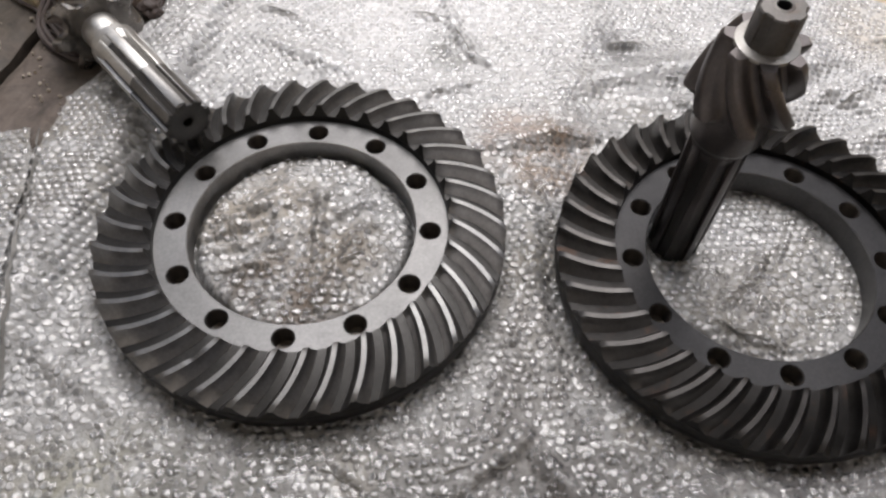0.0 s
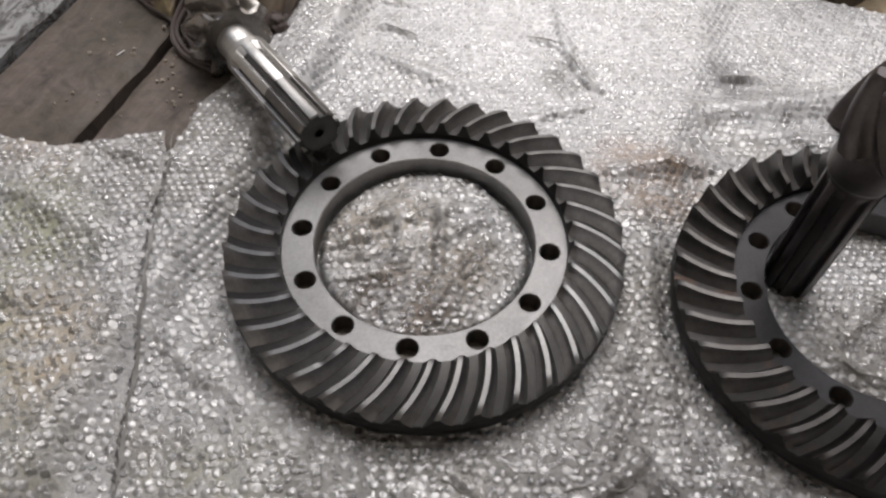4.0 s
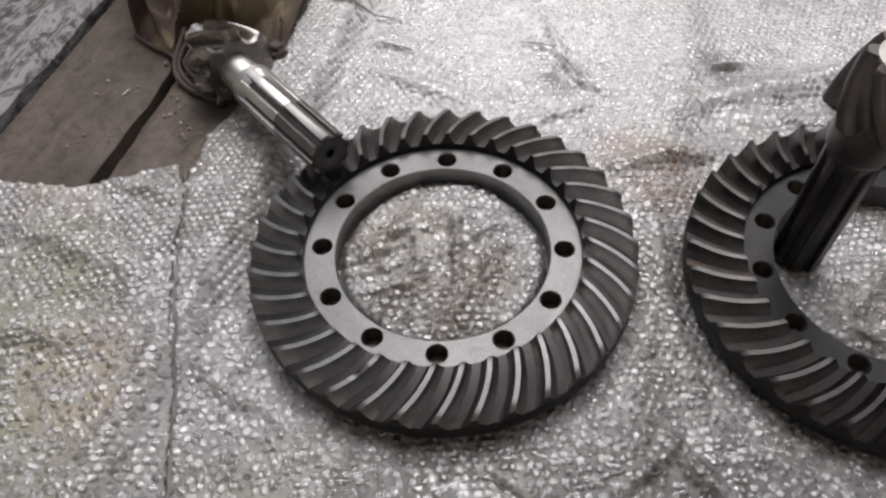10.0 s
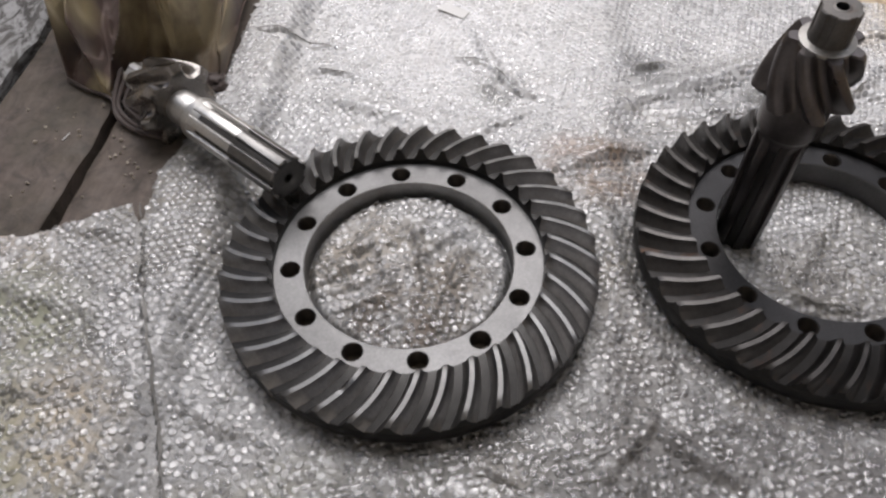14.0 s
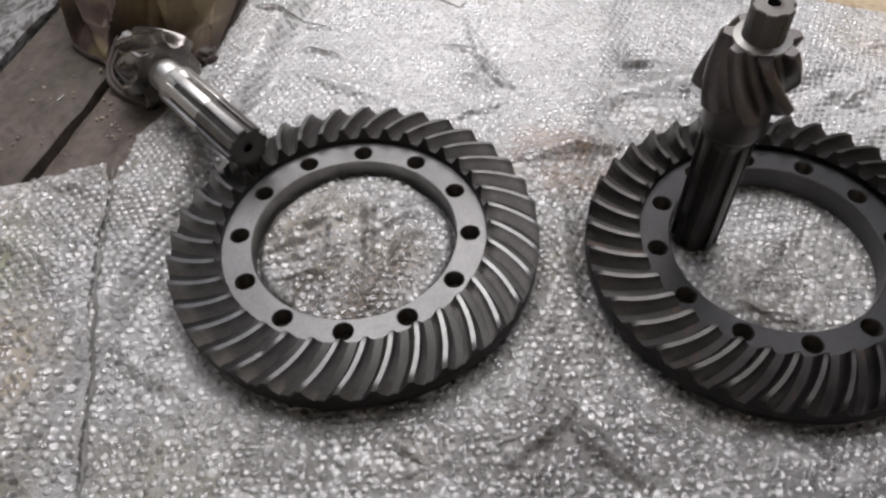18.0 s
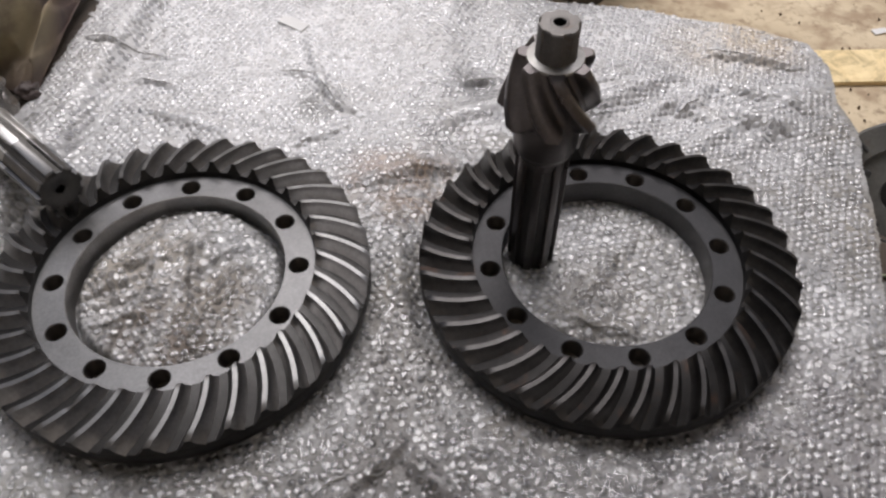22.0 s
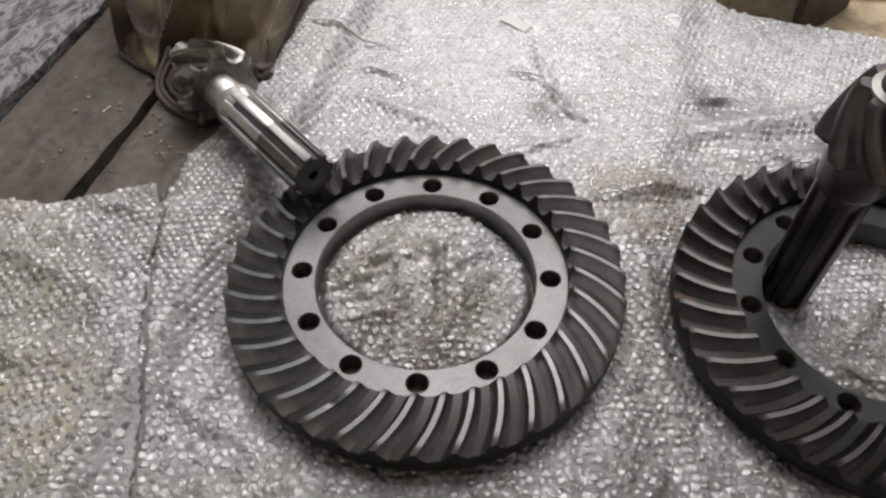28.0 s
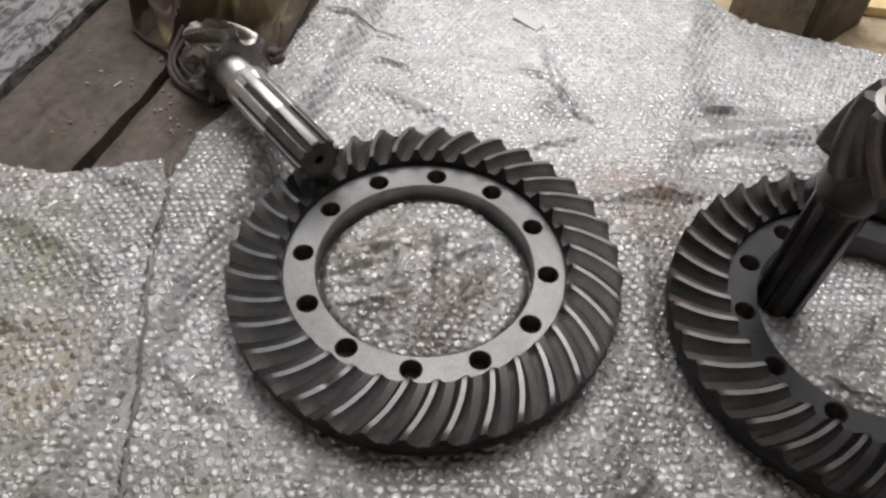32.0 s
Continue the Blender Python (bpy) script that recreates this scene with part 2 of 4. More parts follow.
STAINS_AND_SHADE = [  # centre, reach, colour, strength
    ((0.255, 0.150, 0.0), 0.085, (0.31, 0.235, 0.18), 0.8), ((0.21, 0.175, 0.0), 0.05, (0.46, 0.39, 0.35), 0.7), ((-0.42, -0.045, 0.02), 0.10, (0.30, 0.31, 0.225), 0.6), ((-0.36, -0.17, 0.02), 0.09, (0.38, 0.32, 0.23), 0.7),
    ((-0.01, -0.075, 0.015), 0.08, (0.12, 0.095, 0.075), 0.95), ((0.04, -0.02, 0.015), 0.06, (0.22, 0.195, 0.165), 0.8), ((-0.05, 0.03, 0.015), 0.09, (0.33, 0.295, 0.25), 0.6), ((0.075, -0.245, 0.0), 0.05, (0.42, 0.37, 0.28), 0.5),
    ((0.20, -0.24, 0.0), 0.08, (0.22, 0.20, 0.18), 0.5), ((0.45, -0.03, 0.0), 0.06, (0.20, 0.19, 0.18), 0.5), ((0.72, 0.40, 0.0), 0.10, (0.55, 0.49, 0.41), 0.5),
    ((-0.45, 0.08, 0.02), 0.07, (0.46, 0.39, 0.32), 0.4), ((-0.45, -0.20, 0.02), 0.12, (0.23, 0.235, 0.165), 0.8), ((-0.33, -0.28, 0.02), 0.08, (0.25, 0.24, 0.20), 0.7), ((0.42, 0.29, 0.0), 0.09, (0.26, 0.26, 0.26), 0.4), ((0.36, 0.345, 0.0), 0.05, (0.15, 0.15, 0.15), 0.6), ((0.43, 0.40, 0.0), 0.06, (0.3, 0.3, 0.3), 0.3), ((0.60, 0.34, 0.0), 0.10, (0.34, 0.335, 0.335), 0.3), ((0.509, 0.262, 0.0), 0.05, (0.12, 0.12, 0.115), 0.9), ((0.80, 0.39, 0.0), 0.08, (0.56, 0.49, 0.41), 0.6), ((0.145, 0.315, 0.0), 0.05, (0.20, 0.20, 0.19), 0.7), ((-0.13, -0.30, 0.0), 0.12, (0.30, 0.29, 0.22), 0.45),
    # Near grime, with the gears' shadow on the wrap painted into it.
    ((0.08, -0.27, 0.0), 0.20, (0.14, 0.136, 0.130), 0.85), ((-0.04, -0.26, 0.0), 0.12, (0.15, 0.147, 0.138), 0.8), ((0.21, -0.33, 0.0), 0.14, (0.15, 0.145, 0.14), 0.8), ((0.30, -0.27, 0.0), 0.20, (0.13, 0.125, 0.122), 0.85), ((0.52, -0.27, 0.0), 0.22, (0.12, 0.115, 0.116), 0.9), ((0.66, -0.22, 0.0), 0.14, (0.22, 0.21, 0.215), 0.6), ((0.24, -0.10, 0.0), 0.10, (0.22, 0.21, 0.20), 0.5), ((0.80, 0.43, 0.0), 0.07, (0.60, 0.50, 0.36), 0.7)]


# Pale far film: its milkiness and its sheen are both put into the colour.
MILKY_SHEEN = [((0.10, 0.50, 0.0), 0.42, (0.84, 0.84, 0.845), 0.92), ((0.62, 0.40, 0.0), 0.30, (0.82, 0.82, 0.825), 0.82)]


def grimy(t, v, col, amount=1.0, soak=1.0):
    """Grime in clouds and blotches over a film colour, the larger stains of the two sheets, and painted shadow and
    sheen.
    """
    grime = noise_tex(t, v, 6.5, 6, 0.62, 0.6)
    mid = noise_tex(t, v, 26, 5, 0.65, 0.4)
    col = mixed(t, ramp(t, grime, [(0.49, 0.0), (0.66, 0.85 * amount)]), col, (0.19, 0.172, 0.14))
    col = mixed(t, ramp(t, mid, [(0.49, 0.0), (0.66, 0.85 * amount)]), col, (0.13, 0.128, 0.12))
    for centre, reach, colour, strength in MILKY_SHEEN + STAINS_AND_SHADE:
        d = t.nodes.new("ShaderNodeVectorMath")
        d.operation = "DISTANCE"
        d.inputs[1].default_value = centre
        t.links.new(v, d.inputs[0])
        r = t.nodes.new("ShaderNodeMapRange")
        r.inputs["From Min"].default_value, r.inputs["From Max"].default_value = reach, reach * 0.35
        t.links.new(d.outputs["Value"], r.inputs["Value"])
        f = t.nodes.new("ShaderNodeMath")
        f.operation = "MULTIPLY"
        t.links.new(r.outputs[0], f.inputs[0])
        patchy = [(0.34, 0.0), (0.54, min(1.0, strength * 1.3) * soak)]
        if (centre, reach, colour, strength) in MILKY_SHEEN:
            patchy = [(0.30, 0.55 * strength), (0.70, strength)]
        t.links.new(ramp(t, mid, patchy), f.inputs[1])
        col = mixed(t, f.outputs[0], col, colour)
    return col


def film_mat():
    """Milky backing film, matt with dust, finely crinkled."""
    m, t, b = nodes_of("backing_film")
    v = coords(t)
    fine = noise_tex(t, v, 170, 4, 0.7, 0.8)
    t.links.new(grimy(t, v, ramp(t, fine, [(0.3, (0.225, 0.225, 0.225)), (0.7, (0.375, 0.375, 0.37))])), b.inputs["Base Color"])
    t.links.new(ramp(t, fine, [(0.3, 0.22), (0.7, 0.42)]), b.inputs["Roughness"])
    b.inputs["Specular IOR Level"].default_value = 0.5
    bump(t, b, fine, 1.0, 0.002)
    return m


SHEET = film_mat()


def bubble_mat():
    """Thin plastic gone milky: a little see-through, with a glossy skin that is finely crinkled."""
    m, t, b = nodes_of("bubble_film")
    v = coords(t)
    fine = noise_tex(t, v, 230, 4, 0.7, 0.8)
    geo = t.nodes.new("ShaderNodeNewGeometry")
    tone = ramp(t, geo.outputs["Random Per Island"], [(0.0, (0.64, 0.64, 0.64)), (1.0, (0.90, 0.90, 0.895))])
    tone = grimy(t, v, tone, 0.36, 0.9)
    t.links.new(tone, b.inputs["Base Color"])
    b.inputs["Roughness"].default_value = 0.5
    bump(t, b, fine, 0.6, 0.0014)
    through_light = t.nodes.new("ShaderNodeBsdfTranslucent")
    t.links.new(tone, through_light.inputs[0])
    haze = t.nodes.new("ShaderNodeMixShader")
    haze.inputs[0].default_value = 0.38
    t.links.new(b.outputs[0], haze.inputs[1])
    t.links.new(through_light.outputs[0], haze.inputs[2])
    see = t.nodes.new("ShaderNodeBsdfTransparent")
    see.inputs[0].default_value = (0.98, 0.98, 0.98, 1)
    milky = t.nodes.new("ShaderNodeMixShader")
    t.links.new(ramp(t, geo.outputs["Random Per Island"], [(0.0, 0.24), (0.4, 0.42), (1.0, 0.66)]), milky.inputs[0])
    t.links.new(see.outputs[0], milky.inputs[1])
    t.links.new(haze.outputs[0], milky.inputs[2])
    skin = t.nodes.new("ShaderNodeBsdfGlossy")
    skin.inputs["Color"].default_value = (1, 1, 1, 1)
    t.links.new(ramp(t, fine, [(0.3, 0.16), (0.7, 0.29)]), skin.inputs["Roughness"])
    edge = t.nodes.new("ShaderNodeFresnel")
    edge.inputs["IOR"].default_value = 2.2
    dents = b.inputs["Normal"].links[0].from_socket
    t.links.new(dents, skin.inputs["Normal"])
    t.links.new(dents, edge.inputs["Normal"])
    mix = t.nodes.new("ShaderNodeMixShader")
    t.links.new(edge.outputs[0], mix.inputs[0])
    t.links.new(milky.outputs[0], mix.inputs[1])
    t.links.new(skin.outputs[0], mix.inputs[2])
    t.links.new(mix.outputs[0], t.nodes["Material Output"].inputs["Surface"])
    return m


BUBBLE = bubble_mat()


def plain(name, colour, rough=0.6):
    m, t, b = nodes_of(name)
    v = coords(t)
    col = ramp(t, noise_tex(t, v, 12, 5), [(0.3, tuple(c * 0.85 for c in colour)), (0.7, colour)])
    t.links.new(col, b.inputs["Base Color"])
    b.inputs["Roughness"].default_value = rough
    return m


WALL_MAT = plain("unseen_wall_grey", (0.46, 0.445, 0.43), 0.9)
BOUNCE_WHITE = plain("unseen_bounce_white", (0.80, 0.785, 0.765), 0.9)
CEIL_MAT = plain("unseen_ceiling_grey", (0.44, 0.43, 0.42), 0.9)
CRUMB = plain("grit", (0.33, 0.29, 0.24), 0.8)
WHITE_BIT = plain("white_paper", (0.66, 0.655, 0.64), 0.7)
STRIP_GREY = plain("grey_strip", (0.30, 0.29, 0.27), 0.6)
SEAM_SHADE = plain("seam_shade", (0.19, 0.185, 0.175), 0.7)
FOLD_FILM = plain("shaded_fold_film", (0.22, 0.215, 0.20), 0.25)


# ---- mesh helpers ----
def thing(name, m, label, category, group="", kind=""):
    ob = new(name)
    ob.matrix_world = m
    return tagged(ob, label, category, group, kind)


def sharpen(bm, angle):
    bm.normal_update()
    for f in bm.faces:
        f.smooth = True
    lim = radians(angle)
    for e in bm.edges:
        if len(e.link_faces) == 2 and e.calc_face_angle(0.0) > lim:
            e.smooth = False


def mesh_of(name, bm, material, angle=32):
    sharpen(bm, angle)
    me = bpy.data.meshes.new(name)
    bm.to_mesh(me)
    bm.free()
    me.materials.append(material)
    return me


def part(name, bm, material, parent, label="", angle=32, m=None):
    ob = new(name, mesh_of(name, bm, material, angle))
    ob.parent = parent
    if m is not None:
        ob.matrix_local = m
    return tagged(ob, label)


def solo(name, bm, material, m, label, category, group="", kind="", angle=32):
    ob = new(name, mesh_of(name, bm, material, angle))
    ob.matrix_world = m
    return tagged(ob, label, category, group, kind)


def array_mesh(name, verts, quads, material, tris=None):
    """A mesh from numpy arrays of places and corner indices."""
    me = bpy.data.meshes.new(name)
    loops = [np.asarray(quads, np.int32).ravel()]
    starts = [np.arange(len(quads), dtype=np.int32) * 4]
    if tris is not None and len(tris):
        loops.append(np.asarray(tris, np.int32).ravel())
        starts.append(4 * len(quads) + np.arange(len(tris), dtype=np.int32) * 3)
    loops, starts = np.concatenate(loops), np.concatenate(starts)
    me.vertices.add(len(verts))
    me.vertices.foreach_set("co", np.asarray(verts, np.float32).ravel())
    me.loops.add(len(loops))
    me.loops.foreach_set("vertex_index", loops)
    me.polygons.add(len(starts))
    me.polygons.foreach_set("loop_start", starts)
    me.polygons.foreach_set("use_smooth", np.ones(len(starts), bool))
    me.update(calc_edges=True)
    me.materials.append(material)
    return me


def lathe(profile, segments=96, closed=False, bm=None):
    """A turned body from (radius, height) pairs, axis z."""
    bm = bm or bmesh.new()
    rings = []
    for r, z in profile:
        if r < 1e-6:
            rings.append([bm.verts.new((0, 0, z))])
        else:
            rings.append([bm.verts.new((r * math.cos(a), r * math.sin(a), z)) for a in (2 * math.pi * k / segments for k in range(segments))])
    pairs = list(zip(rings, rings[1:])) + ([(rings[-1], rings[0])] if closed else [])
    for lo, hi in pairs:
        for k in range(segments):
            j = (k + 1) % segments
            if len(lo) == 1 and len(hi) == 1:
                continue
            if len(lo) == 1:
                bm.faces.new((lo[0], hi[j], hi[k]))
            elif len(hi) == 1:
                bm.faces.new((lo[k], lo[j], hi[0]))
            else:
                bm.faces.new((lo[k], lo[j], hi[j], hi[k]))
    return bm


def box(sx, sy, sz, bevel=0.004, segments=2, bm=None):
    bm = bm or bmesh.new()
    made = bmesh.ops.create_cube(bm, size=1.0)["verts"]
    bmesh.ops.scale(bm, vec=(sx, sy, sz), verts=made)
    if bevel:
        bmesh.ops.bevel(bm, geom=bm.edges[:], offset=bevel, segments=segments, affect="EDGES", profile=0.6)
    return bm


def roughen(bm, amount, scale, seed=0.0):
    for v in bm.verts:
        v.co += noise.noise_vector(v.co * scale + Vector((seed, seed * 2, 0))) * amount
    return bm


RNG = np.random.default_rng(11)
LATTICE = RNG.random((96, 96))


def value_noise(x, y, size, shift=0.0):
    """Smooth noise in -1..1 over arrays, with lumps of the given size."""
    u, v = np.asarray(x) / size + 31.7 + shift, np.asarray(y) / size + 17.3 - shift
    i, j = np.floor(u).astype(int), np.floor(v).astype(int)
    fu, fv = u - i, v - j
    fu, fv = fu * fu * (3 - 2 * fu), fv * fv * (3 - 2 * fv)
    g = lambda a, b: LATTICE[a % 96, b % 96]
    low = g(i, j) * (1 - fu) + g(i + 1, j) * fu
    high = g(i, j + 1) * (1 - fu) + g(i + 1, j + 1) * fu
    return 2 * (low * (1 - fv) + high * fv) - 1


def smoothstep(a, b, x):
    s = np.clip((x - a) / (b - a), 0, 1)
    return s * s * (3 - 2 * s)


# ---- the ground under the wrap ----
LEAN = 12.5  # degrees by which the planks run off +y towards +x
PN = (math.cos(radians(LEAN)), -math.sin(radians(LEAN)))
GEAR_B = (0.4668, -0.0095, -0.0132)


def support(x, y):
    """Height of the top of the wrap: two raised planks on one side, lower ones on the other."""
    u = np.asarray(x) * PN[0] + np.asarray(y) * PN[1]
    return 0.027 * (1 - smoothstep(-0.252, -0.206, u)) - 0.0132 * smoothstep(0.215, 0.275, u)


ground_bm = bmesh.new()
bmesh.ops.create_grid(ground_bm, x_segments=40, y_segments=40, size=6.0)
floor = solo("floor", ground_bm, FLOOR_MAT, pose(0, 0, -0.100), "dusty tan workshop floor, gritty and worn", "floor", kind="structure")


def plank(width, length, thick, seed):
    bm = bmesh.new()
    bmesh.ops.create_grid(bm, x_segments=14, y_segments=90, size=0.5)
    for v in bm.verts:
        edge = 1.0 if abs(v.co.x) > 0.49 else 0.0
        y = v.co.y * length
        x = v.co.x * width
        wob = noise.noise((y * 9, seed * 3.1 + v.co.x * 2, 0)) * 0.007 + noise.noise((y * 34, seed, v.co.x)) * 0.005
        near = max(0.0, (abs(v.co.x) - 0.40) / 0.10)
        v.co = Vector((x + edge * wob * (1 if x > 0 else -1) - edge * 0.003 * (1 if x > 0 else -1), y,
                       noise.noise((x * 14, y * 5, seed)) * 0.0016 - near ** 2 * (0.006 + 0.005 * abs(noise.noise((y * 16, seed, 5 * x))))))
    top = bm.faces[:]
    res = bmesh.ops.extrude_face_region(bm, geom=top)
    low = [g for g in res["geom"] if isinstance(g, bmesh.types.BMVert)]
    for v in low:
        v.co.z = -thick
    bmesh.ops.reverse_faces(bm, faces=[g for g in res["geom"] if isinstance(g, bmesh.types.BMFace)])
    bmesh.ops.recalc_face_normals(bm, faces=bm.faces[:])
    return bm


PLANKS = [  # near edge, far edge across the run, height of the top, material, what it looks like
    (-0.800, -0.613, 0.022, PLANK_PEEL, "grey floor plank with peeling flaky paint"),
    (-0.604, -0.439, 0.019, PLANK_DARK, "dark worn floor plank with chipped edge"),
    (-0.427, -0.252, 0.019, PLANK_RED, "reddish brown worn floor plank with grit on it"),
    (-0.246, -0.070, -0.006, PLANK_RED, "worn brown floor plank under the bubble wrap"),
    (-0.064, 0.110, -0.006, PLANK_DARK, "worn dark floor plank under the bubble wrap"),
    (0.116, 0.225, -0.006, PLANK_RED, "narrow brown floor plank under the bubble wrap"),
    (0.231, 0.405, -0.021, PLANK_DARK, "worn dark floor plank under the bubble wrap"),
    (0.411, 0.585, -0.021, PLANK_RED, "worn brown floor plank under the bubble wrap"),
    (0.591, 0.700, -0.021, PLANK_DARK, "worn dark floor plank under the bubble wrap"),
]
for k, (a, b, top, mat, words) in enumerate(PLANKS):
    run = 1.9 if k < 3 else 1.25 if k < 6 else 1.14
    mid = 0.30 if k < 3 else 0.0 if k < 6 else -0.05
    d = Vector((math.sin(radians(LEAN)), math.cos(radians(LEAN)), 0))
    at = Vector((PN[0], PN[1], 0)) * ((a + b) / 2) + d * mid
    solo("plank", plank(b - a, run, top + 0.0995, k * 1.7), mat, Matrix.Translation((at.x, at.y, top)) @ pose(0, 0, 0, 0, 0, -LEAN),
         words, "plank", "floor planks", angle=40)


# ---- the crown gears ----
R_BOLT, R_BORE, R_FACE, R_IN, R_OUT = 0.130, 0.1150, 0.1480, 0.1500, 0.2062
Z_FACE = 0.032


def ring_body():
    """Flat machined ring with twelve bolt holes."""
    bm = bmesh.new()
    n, hole = 32, 0.0106
    dr0, dr1, side = R_BORE + 0.001 - R_BOLT, R_FACE - R_BOLT, math.pi / 12
    for s in range(12):
        mid = math.pi / 2 + s * math.pi / 6
        c = Vector((R_BOLT * math.cos(mid), R_BOLT * math.sin(mid), Z_FACE))
        outer, rim, wall = [], [], []
        corners = [math.atan2(r, q * side * R_BOLT) for r in (dr0, dr1) for q in (-1, 1)]
        angles = [2 * math.pi * k / n for k in range(n)]
        for cc in corners:
            k = min(range(n), key=lambda i: abs((angles[i] - cc + math.pi) % (2 * math.pi) - math.pi))
            angles[k] = cc
        for a in angles:
            p, q = math.sin(a), math.cos(a)
            lim = min((dr1 / p) if p > 1e-9 else 9, (dr0 / p) if p < -1e-9 else 9, (side * R_BOLT / abs(q)) if abs(q) > 1e-9 else 9)
            r, th = R_BOLT + lim * p, mid - lim * q / R_BOLT
            outer.append(bm.verts.new((r * math.cos(th), r * math.sin(th), Z_FACE)))
            e_r, e_t = Vector((math.cos(mid), math.sin(mid), 0)), Vector((math.sin(mid), -math.cos(mid), 0))
            way = e_r * p + e_t * q
            for ring, rad, z in ((rim, hole + 0.0008, 0), (wall, hole, -0.0008)):
                ring.append(bm.verts.new(c + way * rad + Vector((0, 0, z))))
        for lo, hi in ((outer, rim), (rim, wall)):
            for k in range(n):
                j = (k + 1) % n
                bm.faces.new((lo[k], lo[j], hi[j], hi[k]))
    bmesh.ops.remove_doubles(bm, verts=bm.verts[:], dist=1e-5)
    bmesh.ops.recalc_face_normals(bm, faces=bm.faces[:])
    return bm


def rim_body():
    """The blank under the teeth: back cone and flat back."""
    return lathe([(R_BORE + 0.001, 0.0), (0.2005, 0.0), (0.2056, 0.006), (0.2070, 0.013), (0.2072, 0.0245), (0.2068, 0.0262), (0.2060, 0.0267)], 144)


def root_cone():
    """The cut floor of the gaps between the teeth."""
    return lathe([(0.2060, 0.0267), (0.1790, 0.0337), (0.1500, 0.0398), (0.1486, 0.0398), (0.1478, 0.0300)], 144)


TURN_IN, TURN_BOW = 7.0, 2.7  # degrees by which a tooth runs round on its way out


def tooth(chip=False):
    """One spiral tooth: a flat land, bowed flanks, a sloped inner end and a cut outer end."""
    bm = bmesh.new()
    rows = []
    steps = 14
    for i in range(steps + 1):
        u = i / steps
        r = R_IN + (R_OUT - R_IN) * u
        a0 = -radians(TURN_IN * u + TURN_BOW * u * u)
        top = 0.0528 - 0.0106 * u - 0.0020 * max(0.0, (u - 0.90) / 0.10) ** 2
        root = 0.0400 - 0.0125 * u
        tip, foot = 0.0024 + 0.0006 * u, 0.0098 + 0.0042 * u
        r_top, r_low = r, r
        if i == 0:
            r_top, r_low = r + 0.0022, r - 0.0014
        elif i == steps:
            r_top, r_low = r + 0.0008, r + 0.0008
        dent = 0.0035 * (1 - abs(i - 6) / 2) if chip and 5 <= i <= 7 else 0.0
        side = []
        for h in (0.0, 0.06, 0.18, 0.38, 0.66, 0.94, 1.0):
            w = tip + (foot - tip) * (1 - h) ** 1.9 + (0.0003 if h < 1.0 else 0.0)
            side.append((w, root - 0.0015 + (top - root + 0.0015) * h, r_low + (r_top - r_low) * h))
        sect = [(-w, z - (dent if z > top - 0.003 else 0), q) for w, z, q in side] + [(w, z, q) for w, z, q in reversed(side)]
        rows.append([bm.verts.new((q * math.cos(a0 + w / q), q * math.sin(a0 + w / q), z)) for w, z, q in sect])
    for lo, hi in zip(rows, rows[1:]):
        for k in range(len(lo) - 1):
            bm.faces.new((lo[k], hi[k], hi[k + 1], lo[k + 1]))
    bm.faces.new(list(reversed(rows[0])))
    bm.faces.new(rows[-1])
    bmesh.ops.recalc_face_normals(bm, faces=bm.faces[:])
    return bm


TEETH = 36


def tooth_mesh(flank_mat, land_mat, shaded_end_mat, chip=False):
    me = mesh_of("tooth", tooth(chip), flank_mat, 26)
    me.materials.append(land_mat)
    me.materials.append(shaded_end_mat)
    me.polygons.foreach_set("material_index", [2 if i >= 14 * 13 else 1 if i % 13 == 6 else 0 for i in range(len(me.polygons))])
    return me


def crown_gear(m, ring_mat, tooth_mat, land_mat, rim_mat, root_mat, bore_mat, thread_mat, phase, words, chipped=()):
    root = thing("crown_gear", m, words, "gear", "crown gears")
    flange = part("ring_flange", ring_body(), ring_mat, root, "smooth machined ring with twelve bolt holes")
    part("bore_wall", lathe([(R_BORE + 0.001, 0.0), (R_BORE, 0.001), (R_BORE, Z_FACE - 0.001), (R_BORE + 0.001, Z_FACE)], 144), bore_mat, flange, "smooth bored inner wall")
    rim = part("rim", rim_body(), rim_mat, root, "dark turned gear rim")
    part("root_cone", root_cone(), root_mat, rim, "cut floor between the teeth, gap shade in its colour")
    bore = mesh_of("bolt_hole", lathe([(0.0107 - 0.0008 * (k % 2), Z_FACE - 0.0007 - 0.0012 * k) for k in range(19)] + [(0.0085, Z_FACE - 0.0230), (0.0, Z_FACE - 0.0234)], 24), thread_mat, 80)
    for k in range(12):
        hole = new("bolt_hole", bore)
        hole.parent = flange
        hole.matrix_local = pose(0, 0, 0, 0, 0, 30 * k) @ Matrix.Translation((R_BOLT, 0, 0))
    # Tooth ends take the dark rim steel to stand in for their shade.
    whole, broken = tooth_mesh(tooth_mat, land_mat, rim_mat), None
    for k in range(TEETH):
        me = whole
        if k in chipped:
            broken = broken or tooth_mesh(tooth_mat, land_mat, rim_mat, True)
            me = broken
        t = new("tooth", me)
        t.parent = root
        t.matrix_local = pose(0, 0, 0, 0, 0, phase + k * 360 / TEETH)
    return root


crown_gear(pose(0, 0, 0), STEEL_RING, STEEL_TOOTH, STEEL_LAND, STEEL_BODY, STEEL_ROOT_SHADE, BORE_STEEL, THREAD, -90.0, "clean grey steel spiral-toothed crown gear lying on bubble wrap", (34,))
